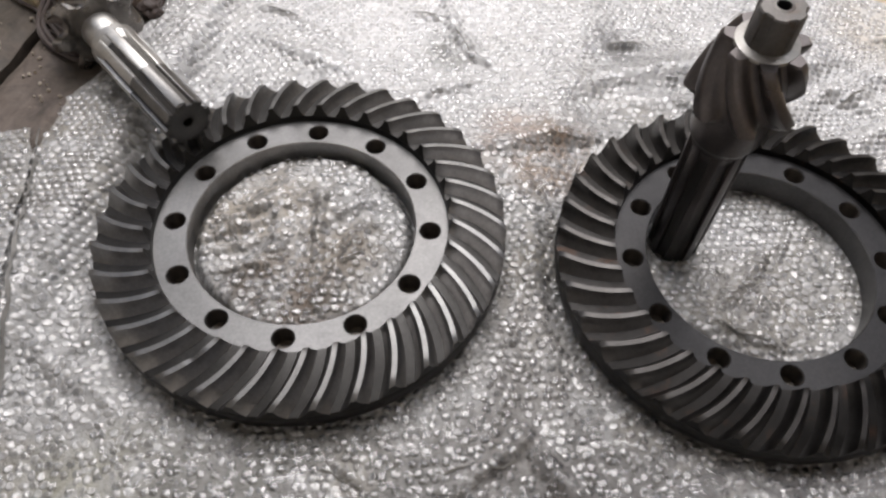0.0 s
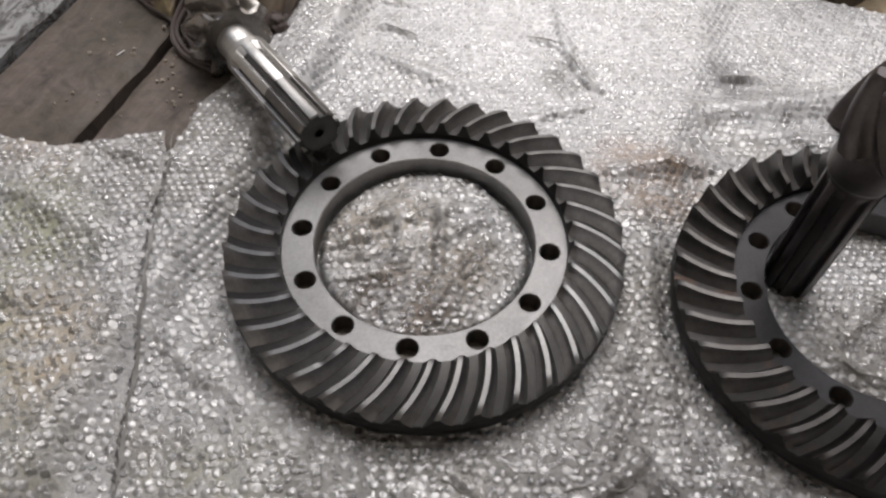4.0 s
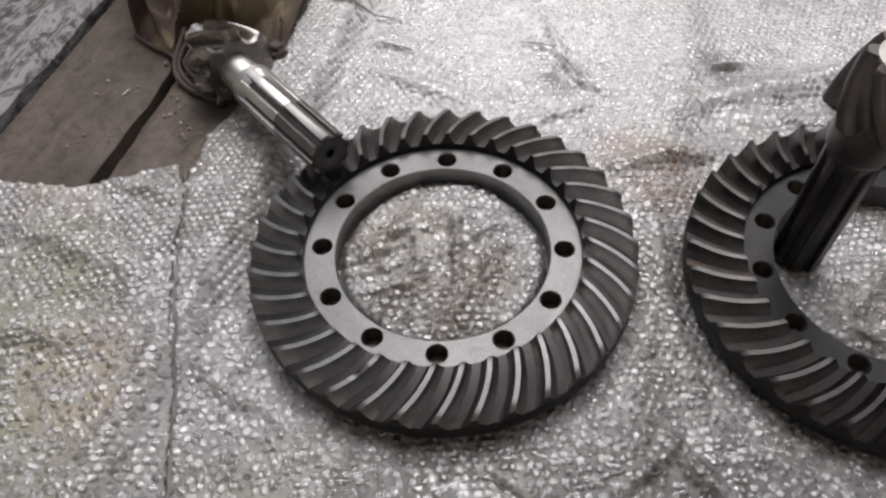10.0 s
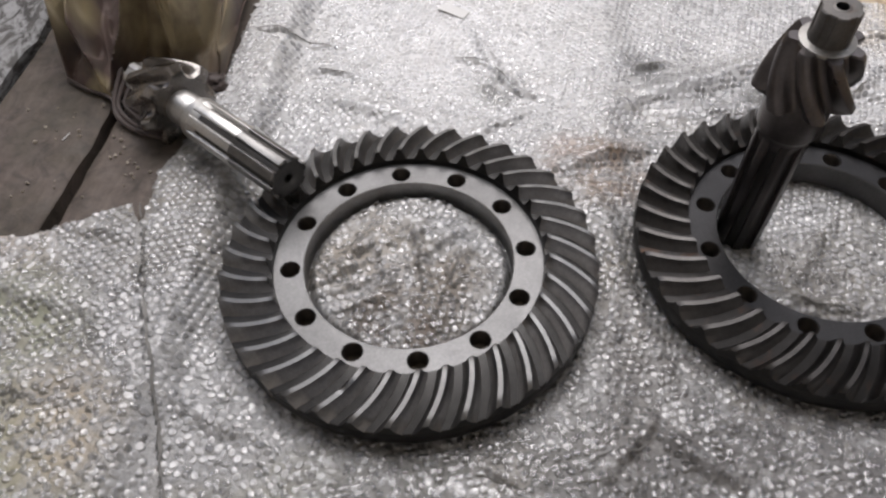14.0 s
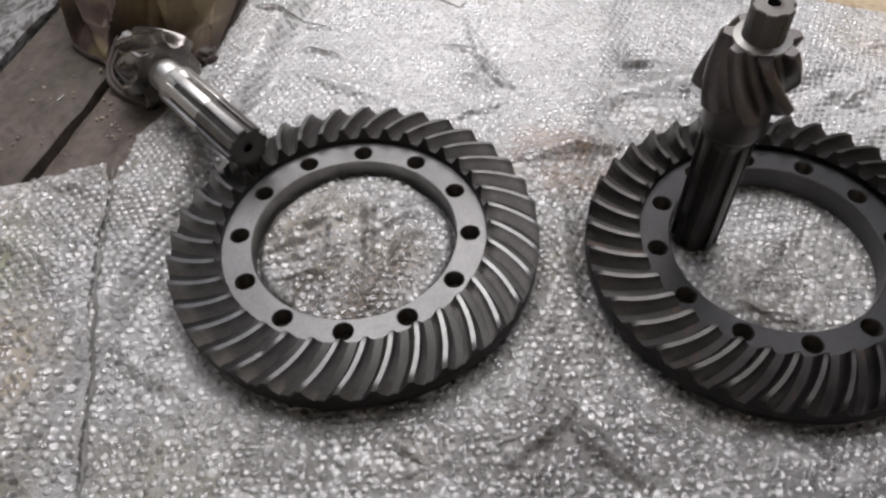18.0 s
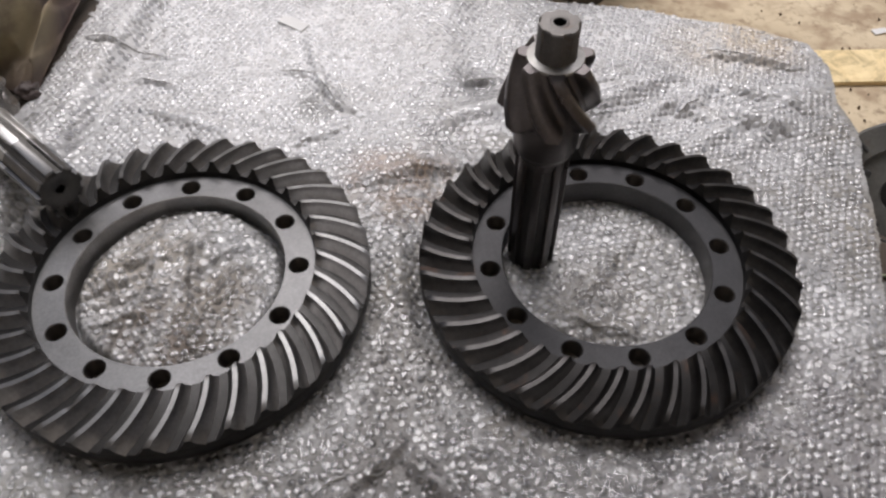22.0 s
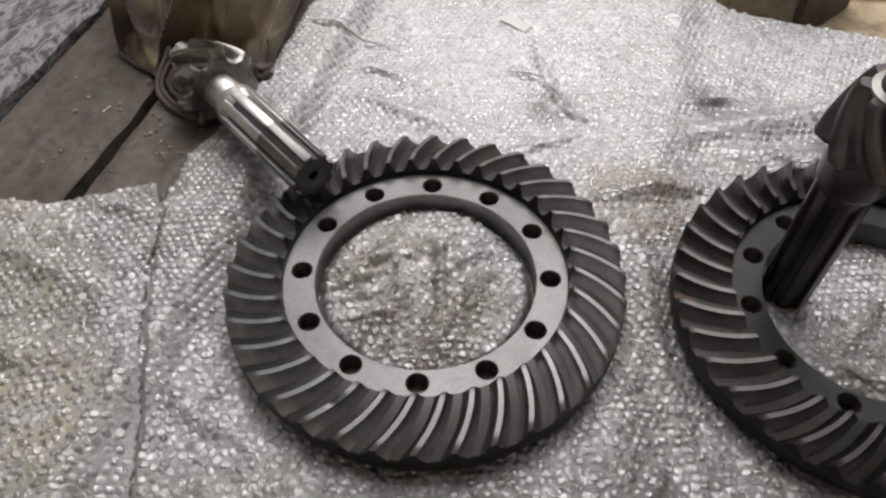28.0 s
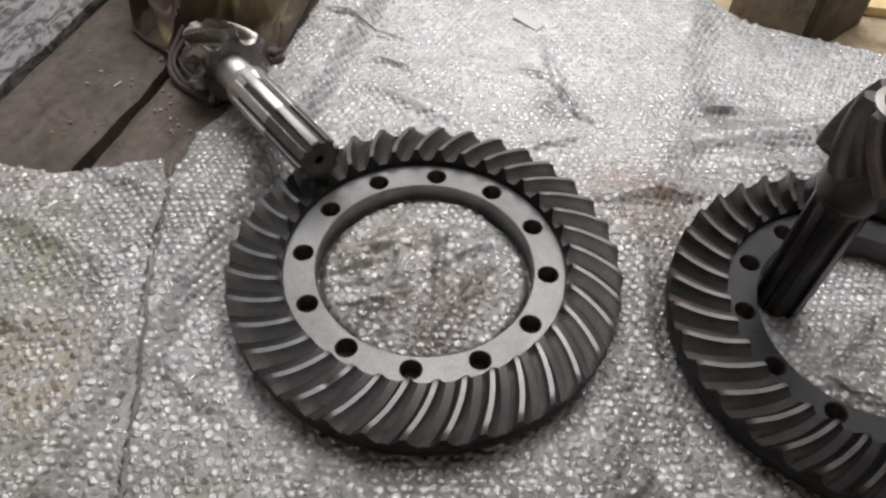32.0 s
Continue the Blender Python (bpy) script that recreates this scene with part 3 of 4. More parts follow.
crown_gear(Matrix.Translation(GEAR_B) @ pose(0, 0, 0, 0.66, 0.5, 2.2), DARK_RING, DARK_TOOTH, DARK_LAND, DARK_BODY, DARK_ROOT_SHADE, DARK_BORE, THREAD, -90.0, "dark oily spiral-toothed crown gear lying on bubble wrap")


# ---- the pinion shafts ----
def splined(r, z0, z1, splines=8, depth=0.0042, chamfer=0.0015, shrink=0.0, groove=0.36, split=0.5):
    bm = bmesh.new()
    prof = [(0.0, 0.0), (0.12, 0.0), (0.24, 0.0), (0.36, 0.0), (0.40, 0.92), (0.425, 1.0), (0.53, 1.0), (0.68, 1.0), (0.805, 1.0), (0.925, 1.0), (0.95, 0.92)]
    prof = [(p * groove / 0.36 if p <= 0.36 else groove + (p - 0.36) * (1 - groove) / 0.64, h) for p, h in prof]
    mid = z0 + (z1 - z0) * split
    zs = [(z0, -chamfer), (z0 + chamfer, 0.0), (mid - 0.0005, 0.0), (mid + 0.0005, shrink), (z1 - 0.012, shrink), (z1, shrink)]
    rings = []
    for i, (z, dr) in enumerate(zs):
        ring = []
        for s in range(splines):
            for p, h in prof:
                h2 = 1.0 if i == len(zs) - 1 else h
                a = 2 * math.pi * (s + p) / splines
                rr = r - shrink + dr - depth * (1 - h2)
                ring.append(bm.verts.new((rr * math.cos(a), rr * math.sin(a), z)))
        rings.append(ring)
    for lo, hi in zip(rings, rings[1:]):
        for k in range(len(lo)):
            j = (k + 1) % len(lo)
            bm.faces.new((lo[k], lo[j], hi[j], hi[k]))
    return bm, rings


def pinion_head(z0, z1, r0, r1, teeth=7, twist=0.92):
    """Tapered head with spiral teeth; its wide end below."""
    bm = bmesh.new()
    prof = [(0.00, 0.0), (0.10, 0.02), (0.20, 0.10), (0.28, 0.45), (0.35, 0.85), (0.40, 0.98), (0.44, 1.0), (0.62, 1.0), (0.66, 0.98), (0.72, 0.85), (0.80, 0.45), (0.90, 0.10)]
    rows = []
    stations = [(-0.10, 0.52), (-0.03, 0.86), (0.0, 1.0)] + [(k / 12, 1.0) for k in range(1, 12)] + [(1.0, 0.97), (1.03, 0.80)]
    for u, lift in stations:
        z = z0 + (z1 - z0) * u
        uu = min(max(u, 0.0), 1.0)
        rt = r0 + (r1 - r0) * uu
        rr = rt * 0.66
        row = []
        for s in range(teeth):
            for p, h in prof:
                a = 2 * math.pi * (s + p) / teeth - twist * uu
                rad = rr + (rt - rr) * h * lift - (0.0 if lift > 0.5 else 0.004)
                row.append(bm.verts.new((rad * math.cos(a), rad * math.sin(a), z)))
        rows.append(row)
    for lo, hi in zip(rows, rows[1:]):
        for k in range(len(lo)):
            j = (k + 1) % len(lo)
            bm.faces.new((lo[k], lo[j], hi[j], hi[k]))
    bm.faces.new(list(reversed(rows[0])))
    bm.faces.new(rows[-1])
    return bm


def pinion(m, shaft, worn, end, collar_mat, head_mat, journal_mat, words, collar, spin=0.0, wide=0.0490, run=0.178, back=0.0, groove=0.36, split=0.5, groove_mat=GROOVE, ring_mat=None):
    root = thing("pinion_shaft", m, words, "pinion", "pinion shafts")
    r = 0.0270
    bm, rings = splined(r, 0.0, run, shrink=0.0006, groove=groove, split=split)
    shank = part("splined_shaft", bm, shaft, root, "long splined shaft with dark grooves")
    shank.data.materials.append(groove_mat)
    shank.data.materials.append(worn)
    shank.data.polygons.foreach_set("material_index", [1 if (i % 88) % 11 in (0, 1, 2) and i < 88 * 4 else 2 if i < 88 * 2 else 0 for i in range(len(shank.data.polygons))])
    face = lathe([(0.0045, 0.012), (0.0055, 0.0012), (0.0072, 0.0002), (r - 0.0046, 0.0002), (r - 0.0040, 0.0012)], 48)
    face_end = part("end_face", face, end, root, "dark shaft end with a centre hole")
    key = mesh_of("spline_key", box(0.0060, 0.0104, 0.004, 0.0006, 1), end)
    for k in range(8):
        ob = new("spline_key", key)
        ob.parent = face_end
        ob.matrix_local = pose(0, 0, 0, 0, 0, 45 * (k + 0.65)) @ Matrix.Translation((r - 0.0045, 0, 0.0022))
    part("centre_hole", lathe([(0.0, 0.010), (0.0047, 0.010), (0.0047, 0.011)], 24), HOLE_SHADE, face_end)
    shift = Matrix.Translation((0, 0, -back))
    part("collar", lathe(collar, 64), collar_mat, root, "smooth turned collar", m=shift)
    part("pinion_head", pinion_head(0.2310, 0.289, wide, wide * 0.73), head_mat, root, "tapered head with seven spiral teeth", angle=35, m=shift @ pose(0, 0, 0, 0, 0, spin))
    part("shoulder_ring", lathe([(0.018, 0.286), (0.0252, 0.288), (0.0258, 0.2895), (0.0252, 0.2915), (0.0205, 0.2925), (0.0185, 0.293)], 64), ring_mat or journal_mat, root, "bright shoulder ring", m=shift)
    jr = 0.0186
    bm, rings = splined(jr, 0.0, 0.035, splines=6, depth=0.0017, chamfer=0.0012)
    lip = [bm.verts.new((0.0054 * v.co.x / v.co.xy.length, 0.0054 * v.co.y / v.co.xy.length, 0.0)) for v in rings[0]]
    for k in range(len(lip)):
        bm.faces.new((rings[0][k], rings[0][(k + 1) % len(lip)], lip[(k + 1) % len(lip)], lip[k]))
    bmesh.ops.transform(bm, matrix=Matrix.Translation((0, 0, 0.326)) @ pose(0, 0, 0, 180, 0, 0), verts=bm.verts[:])
    bmesh.ops.recalc_face_normals(bm, faces=bm.faces[:])
    journal = part("journal", bm, journal_mat, root, "short notched journal", m=shift)
    part("journal_face", lathe([(0.0080, 0.3260), (0.0072, 0.3264), (0.0058, 0.3264), (0.0054, 0.3258)], 48), journal_mat, journal, "raised lip round the centre hole")
    part("centre_hole", lathe([(0.0055, 0.3262), (0.0050, 0.3240), (0.0044, 0.3120), (0.0, 0.3100)], 24), HOLE_SHADE, journal, "dark centre hole")
    return root


def along(start, way, spin=0.0):
    """Pose whose z axis runs along way from start."""
    return Matrix.Translation(start) @ Vector(way).to_track_quat("Z", "Y").to_matrix().to_4x4() @ pose(0, 0, 0, 0, 0, spin)


pinion(along((-0.1262, 0.0955, 0.0755), (-0.139, 0.151, -0.007), 10), SHAFT_BRIGHT, SHAFT_WORN, SHAFT_END, SHAFT_BRIGHT, SHAFT_HEAD, SHAFT_BRIGHT,
       "bright steel splined pinion shaft lying against the crown gear", [(0.0235, 0.176), (0.0272, 0.178), (0.0272, 0.188), (0.0215, 0.1905), (0.0198, 0.194), (0.0215, 0.197), (0.0222, 0.231), (0.018, 0.233)], 13, 0.0555, run=0.156, back=0.022)
pinion(along((0.391, 0.030, GEAR_B[2] + 0.001), (-0.004, -0.022, 0.325), 3), SHAFT_DARK, OIL_AND_SHADE, DARK_BODY, SHAFT_DARK, SHAFT_DARK, JOURNAL_DULL,
       "dark oily splined pinion shaft standing upright inside the crown gear", [(0.0235, 0.174), (0.0268, 0.176), (0.0272, 0.180), (0.0300, 0.184), (0.0314, 0.187), (0.0314, 0.228), (0.018, 0.233)], 38, run=0.176, groove=0.50, split=0.15, groove_mat=OIL_AND_SHADE, ring_mat=SHAFT_GREY)


# ---- the bubble wrap ----
def inside(poly, x, y):
    x, y = np.asarray(x), np.asarray(y)
    hit = np.zeros(x.shape, bool)
    for (x0, y0), (x1, y1) in zip(poly, poly[1:] + poly[:1]):
        cross = (y0 > y) != (y1 > y)
        xs = x0 + (y - y0) / ((y1 - y0) if y1 != y0 else 1e-9) * (x1 - x0)
        hit ^= cross & (x < xs)
    return hit


MAIN_OUTLINE = [(-0.245, -0.62), (-0.262, -0.22), (-0.300, -0.02), (-0.318, 0.07), (-0.304, 0.105), (-0.297, 0.178), (-0.270, 0.225), (-0.239, 0.327), (-0.223, 0.386),
                (-0.204, 0.477), (-0.190, 0.56), (-0.150, 0.70), (0.10, 0.76), (0.30, 0.69), (0.436, 0.575), (0.518, 0.543), (0.660, 0.506), (0.757, 0.460),
                (0.873, 0.396), (0.880, 0.348), (0.858, 0.254), (0.852, 0.173), (0.835, 0.110), (0.809, 0.016), (0.779, -0.066), (0.741, -0.173), (0.714, -0.241), (0.696, -0.297), (0.64, -0.62)]
SIDE_OUTLINE = [(-0.80, 0.11), (-0.60, 0.095), (-0.482, 0.082), (-0.433, 0.078), (-0.389, 0.096), (-0.315, 0.124), (-0.302, 0.080), (-0.292, -0.005), (-0.268, -0.115),
                (-0.255, -0.203), (-0.241, -0.280), (-0.20, -0.62), (-0.80, -0.62)]
# creases: from, to, half width, height
RIDGES = [((-0.106, -0.012), (-0.035, 0.022), 0.005, 0.004), ((-0.104, -0.030), (-0.025, -0.004), 0.005, 0.004), ((-0.096, -0.052), (-0.030, -0.042), 0.005, 0.004), ((0.012, 0.055), (0.020, -0.040), 0.006, 0.005), ((-0.07, -0.085), (-0.015, 0.005), 0.010, 0.007), ((0.025, -0.085), (0.065, 0.02), 0.009, 0.006), ((-0.085, 0.0), (-0.02, 0.075), 0.010, 0.006), ((0.0, 0.0), (0.07, 0.055), 0.008, 0.005), ((0.43, -0.05), (0.50, 0.03), 0.010, 0.005),
          ((-0.199, 0.46), (-0.137, 0.451), 0.006, 0.004), ((-0.137, 0.451), (-0.054, 0.431), 0.006, 0.004), ((-0.112, 0.383), (-0.049, 0.36), 0.006, 0.004), ((0.088, 0.383), (0.138, 0.373), 0.005, 0.004), ((0.123, 0.464), (0.145, 0.367), 0.007, 0.005), ((0.145, 0.367), (0.169, 0.306), 0.008, 0.006), ((0.169, 0.306), (0.198, 0.287), 0.007, 0.005), ((0.338, 0.339), (0.395, 0.349), 0.008, 0.006), ((-0.12, 0.329), (0.031, 0.266), 0.010, 0.004), ((0.102, 0.226), (0.185, 0.267), 0.008, 0.005), ((0.507, 0.279), (0.643, 0.337), 0.016, 0.009), ((0.627, 0.252), (0.67, 0.279), 0.008, 0.006), ((0.71, 0.385), (0.835, 0.34), 0.008, 0.009), ((0.718, 0.304), (0.807, 0.24), 0.007, 0.007), ((0.626, 0.194), (0.829, 0.274), 0.016, 0.008), ((0.19, 0.15), (0.33, 0.19), 0.012, 0.010),
          ((0.30, 0.27), (0.62, 0.36), 0.020, 0.010), ((0.36, 0.25), (0.55, 0.24), 0.015, 0.007), ((0.559, 0.238), (0.70, 0.314), 0.013, 0.006), ((0.683, 0.174), (0.774, 0.23), 0.012, 0.006), ((0.60, 0.28), (0.80, 0.20), 0.014, 0.008),
          ((0.05, -0.23), (0.09, -0.257), 0.005, 0.005), ((0.16, -0.26), (0.23, -0.20), 0.008, 0.006), ((0.22, -0.20), (0.30, -0.28), 0.009, 0.006), ((-0.26, -0.12), (-0.15, -0.19), 0.010, 0.005),
          ((0.235, 0.10), (0.255, -0.15), 0.014, 0.006), ((0.40, -0.068), (0.48, -0.09), 0.005, 0.004), ((-0.03, 0.05), (-0.02, -0.09), 0.009, 0.005),
          ((-0.09, 0.02), (0.05, 0.06), 0.010, 0.004), ((-0.47, 0.02), (-0.33, -0.03), 0.018, 0.006), ((-0.52, -0.12), (-0.34, -0.10), 0.022, 0.007), ((-0.38, 0.09), (-0.31, 0.07), 0.012, 0.005)]


def wrinkle(x, y):
    h = 0.0005 * value_noise(x, y, 0.011, 6.0) + 0.0009 * value_noise(x, y, 0.024, 1.0) + 0.0028 * value_noise(x, y, 0.055) + 0.0050 * value_noise(x, y, 0.13, 4.0)
    for (x0, y0), (x1, y1), w, top in RIDGES:
        dx, dy = x1 - x0, y1 - y0
        s = np.clip(((x - x0) * dx + (y - y0) * dy) / (dx * dx + dy * dy), 0, 1)
        d = np.hypot(x - x0 - s * dx, y - y0 - s * dy) + 0.004 * value_noise(x, y, 0.03, 9.0)
        h = h + 1.35 * top * np.exp(-(d / w) ** 2) * np.sin(np.pi * np.clip(s * 0.9 + 0.05, 0, 1)) ** 0.5
    return h


def pressed(x, y):
    """How far the wrap is held down by what lies on it."""
    a = np.hypot(x, y)
    b = np.hypot(x - GEAR_B[0], y - GEAR_B[1])
    c = np.hypot(x - 0.391, y - 0.030)
    ring = lambda q: smoothstep(0.104, 0.1140, q) * (1 - smoothstep(0.208, 0.235, q))
    return np.maximum(np.maximum(ring(a), ring(b)), 1 - smoothstep(0.026, 0.05, c))


BUBBLE_TALL = 0.0019


def bulge(x, y):
    """The wrap swells up inside the bores of the gears."""
    a = np.hypot(x, y)
    b = np.hypot(x - GEAR_B[0], y - GEAR_B[1])
    first = (0.0150 - 0.0075 * smoothstep(0.03, 0.11, np.asarray(x)) * smoothstep(-0.02, 0.06, np.asarray(y))) * (1 - smoothstep(0.106, 0.1145, a))
    second = 0.0085 * np.exp(-((x - 0.405) ** 2 + (y + 0.082) ** 2) / 0.032 ** 2) * (1 - smoothstep(0.095, 0.1120, b))
    return first + second


def wrap_height(x, y, lift):
    return support(x, y) - BUBBLE_TALL + lift + bulge(x, y) + (np.maximum(wrinkle(x, y), -0.0025) + 0.0012) * (1 - pressed(x, y))


def wrap(outline, lift, turn, words, border=0.0):
    root = thing("bubble_wrap", pose(0, 0, 0), words, "bubble wrap")
    xs, ys = np.array(outline).T
    step = 0.0022
    gx, gy = np.meshgrid(np.arange(xs.min() - 0.01, xs.max() + 0.01, step), np.arange(ys.min() - 0.01, ys.max() + 0.01, step), indexing="ij")
    keep = inside(outline, gx + 0.0016 * value_noise(gx, gy, 0.02) + 0.004 * value_noise(gx, gy, 0.07), gy + 0.0016 * value_noise(gx, gy, 0.024, 3.0) + 0.004 * value_noise(gx, gy, 0.08, 3.0))
    n = gx.shape[1]
    ok = keep[:-1, :-1] & keep[1:, :-1] & keep[1:, 1:] & keep[:-1, 1:]
    i, j = np.nonzero(ok)
    quads = np.stack([i * n + j, (i + 1) * n + j, (i + 1) * n + j + 1, i * n + j + 1], -1)
    used, back = np.unique(quads, return_inverse=True)
    verts = np.stack([gx.ravel(), gy.ravel(), wrap_height(gx, gy, lift).ravel()], -1)[used]
    film = new("film", array_mesh("film", verts, back.reshape(-1, 4), SHEET))
    film.parent = root
    tagged(film, "thin milky backing film")
    pitch, c, s = 0.0096, math.cos(radians(turn)), math.sin(radians(turn))
    k = int(2.2 / pitch)
    a, b = np.meshgrid(np.arange(-k // 2, k // 2), np.arange(-k // 2, k // 2), indexing="ij")
    u, v = (a + 0.5 * (b % 2)) * pitch, b * pitch * 0.866
    x, y = (c * u - s * v).ravel(), (s * u + c * v).ravel()
    x, y = x + 0.0010 * value_noise(x, y, 0.05, 2.0) * 3, y + 0.0010 * value_noise(x, y, 0.06, 7.0) * 3
    m = inside(outline, x, y) & inside(outline, x + border, y - border * 0.4)
    m &= RNG.random(len(x)) > 0.02 + 0.03 * (value_noise(x, y, 0.05, 3.0) > 0.2)
    x, y = x[m], y[m]
    loose = 0.0005 + 0.0008 * np.maximum(smoothstep(0.05, -0.2, y), 1 - smoothstep(0.09, 0.11, np.hypot(x, y)))
    x, y = x + RNG.normal(0, 1, len(x)) * loose, y + RNG.normal(0, 1, len(x)) * loose
    count = len(x)
    tall = BUBBLE_TALL * (0.72 + 0.28 * RNG.random(count)) * (1 - 0.42 * smoothstep(0.02, 0.28, y) * (1 - smoothstep(0.42, 0.6, x))) * (1 - 0.30 * smoothstep(-0.05, -0.22, y))
    flat = RNG.random(count) < 0.10 + 0.45 * smoothstep(-0.1, 0.5, value_noise(x, y, 0.06, 5.0))
    tall[flat] *= 0.2 + 0.3 * RNG.random(flat.sum())
    tall = np.where(pressed(x, y) > 0.8, BUBBLE_TALL * 0.98, tall)
    rad = 0.00465 * (0.92 + 0.12 * RNG.random(count))
    base = wrap_height(x, y, lift)
    eps = 0.002
    tx = (wrap_height(x + eps, y, lift) - wrap_height(x - eps, y, lift)) / (2 * eps)
    ty = (wrap_height(x, y + eps, lift) - wrap_height(x, y - eps, lift)) / (2 * eps)
    seg = 9
    ang = 2 * np.pi * np.arange(seg) / seg
    dome = [(1.0, 0.0), (0.87, 0.32), (0.63, 0.69), (0.34, 0.92), (0.0, 1.0)]
    sunk = [(1.0, 0.0), (0.89, 0.55), (0.72, 0.85), (0.42, 0.66), (0.0, 0.45)]
    rows = dome[:-1]
    pts = []
    crushed = np.maximum(smoothstep(0.1, -0.25, y), 1 - smoothstep(0.09, 0.11, np.hypot(x, y)))
    chaos = smoothstep(-0.1, 0.35, value_noise(x, y, 0.07, 8.0) + 0.45 * crushed)
    chaos *= 1 - 0.7 * smoothstep(0.15, 0.32, y)
    lean = RNG.normal(0, 1, (2, count, 1)) * (0.06 + 0.17 * chaos)[None, :, None]
    dent = RNG.normal(0, 1, (len(rows), count, seg)) * (0.00005 + 0.00014 * chaos)[None, :, None]
    crater = RNG.random(count) < 0.12 + 0.42 * chaos
    squeeze = 1 + (0.04 + 0.10 * chaos)[:, None] * RNG.normal(0, 1, (count, 1)).clip(-1.6, 1.6)
    spin = RNG.uniform(0, np.pi, (count, 1))
    for row in range(len(rows)):
        fr, fh = (np.where(crater, sunk[row][i], dome[row][i])[:, None] for i in (0, 1))
        qx, qy = fr * rad[:, None] * np.cos(ang) * squeeze, fr * rad[:, None] * np.sin(ang) / squeeze
        px = qx * np.cos(spin) - qy * np.sin(spin)
        py = qx * np.sin(spin) + qy * np.cos(spin)
        pz = base[:, None] + fh * (tall[:, None] + lean[0] * px + lean[1] * py) + tx[:, None] * px + ty[:, None] * py + (dent[row] if row else 0.0)
        pts.append(np.stack([x[:, None] + px, y[:, None] + py, pz], -1))
    tip = np.stack([x, y, base + tall * np.where(crater, sunk[-1][1], 1.0)], -1)[:, None]
    verts = np.concatenate([*pts, tip], 1)
    last = len(rows) - 1
    per = len(rows) * seg + 1
    off = (np.arange(count) * per)[:, None, None]
    q = np.array([[r * seg + i, r * seg + (i + 1) % seg, (r + 1) * seg + (i + 1) % seg, (r + 1) * seg + i] for r in range(last) for i in range(seg)])
    t = np.array([[last * seg + i, last * seg + (i + 1) % seg, per - 1] for i in range(seg)])
    bubbles = new("bubble_layer", array_mesh("bubble_layer", verts.reshape(-1, 3), (q[None] + off).reshape(-1, 4), BUBBLE, (t[None] + off).reshape(-1, 3)))
    bubbles.parent = root
    tagged(bubbles, "rows of small clear air bubbles", kind="stuff")
    return root


main_wrap = wrap(MAIN_OUTLINE, 0.0, 6.0, "large crumpled sheet of dirty clear bubble wrap spread on planks", 0.006)
side_wrap = wrap(SIDE_OUTLINE, 0.008, 14.0, "second sheet of grimy bubble wrap overlapping the first", 0.004)


def seam_shade_strip(points, width):
    """A thin grey strip that paints the shade beside the overlapping sheet."""
    bm = bmesh.new()
    rows = []
    for (x0, y0), (x1, y1) in zip(points, points[1:]):
        for k in range(24):
            f = k / 24
            x, y = x0 + (x1 - x0) * f, y0 + (y1 - y0) * f
            w = width * (0.9 + 1.3 * float(value_noise(x, y, 0.012, 1.0)))
            x += 0.0016 * float(value_noise(x, y, 0.008, 4.0)) + 0.002 * float(value_noise(x, y, 0.03, 6.0))
            row = []
            for q in (-0.55, -0.2, 0.2, 0.55):
                px = x + 0.0035 + q * w
                row.append(bm.verts.new((px, y + 0.2 * q * w, float(wrap_height(px, y, 0.0085)) - 0.0045 - 0.002 * q)))
            rows.append(row)
    for lo, hi in zip(rows, rows[1:]):
        for k in range(3):
            bm.faces.new((lo[k], lo[k + 1], hi[k + 1], hi[k]))
    return bm


def crease(points, width, tall, lift=0.0):
    """A sharp fold that stands up from the film."""
    bm = bmesh.new()
    rows = []
    total = 12 * (len(points) - 1)
    for (x0, y0), (x1, y1) in zip(points, points[1:]):
        dx, dy = x1 - x0, y1 - y0
        l = math.hypot(dx, dy)
        nx, ny = -dy / l, dx / l
        for k in range(13):
            f = k / 12
            g = len(rows) / (total + len(points) - 2)
            swell = math.sin(math.pi * min(1.0, max(0.0, g))) ** 0.6 + 0.05
            wob = 0.0022 * float(value_noise(x0 + dx * f, y0 + dy * f, 0.012, 2.0))
            x, y = x0 + dx * f + nx * wob, y0 + dy * f + ny * wob
            z = float(wrap_height(x, y, lift))
            row = []
            for q, h in ((-1.0, 0.0), (-0.25, 0.9), (0.25, 1.0), (0.8, 0.15)):
                row.append(bm.verts.new((x + nx * q * width * swell, y + ny * q * width * swell, z + 0.0012 + tall * h * swell)))
            rows.append(row)
    for lo, hi in zip(rows, rows[1:]):
        for k in range(3):
            bm.faces.new((lo[k], hi[k], hi[k + 1], lo[k + 1]))
    return bm


FOLDS = [[(0.152, -0.241), (0.176, -0.228)], [(0.190, -0.233), (0.204, -0.229), (0.227, -0.215)],
         [(0.140, -0.255), (0.169, -0.258)], [(0.041, -0.238), (0.067, -0.251), (0.093, -0.260)],
         [(0.407, -0.068), (0.440, -0.083), (0.479, -0.090)], [(0.088, 0.383), (0.138, 0.373)], [(-0.195, 0.460), (-0.137, 0.451), (-0.070, 0.435)],
         [(-0.110, 0.382), (-0.052, 0.361)], [(0.145, 0.362), (0.169, 0.306)], [(0.342, 0.340), (0.392, 0.349)], [(0.712, 0.389), (0.766, 0.362)],
         [(0.790, 0.342), (0.831, 0.333)], [(0.718, 0.304), (0.776, 0.281), (0.805, 0.243)], [(0.630, 0.254), (0.668, 0.278)]]
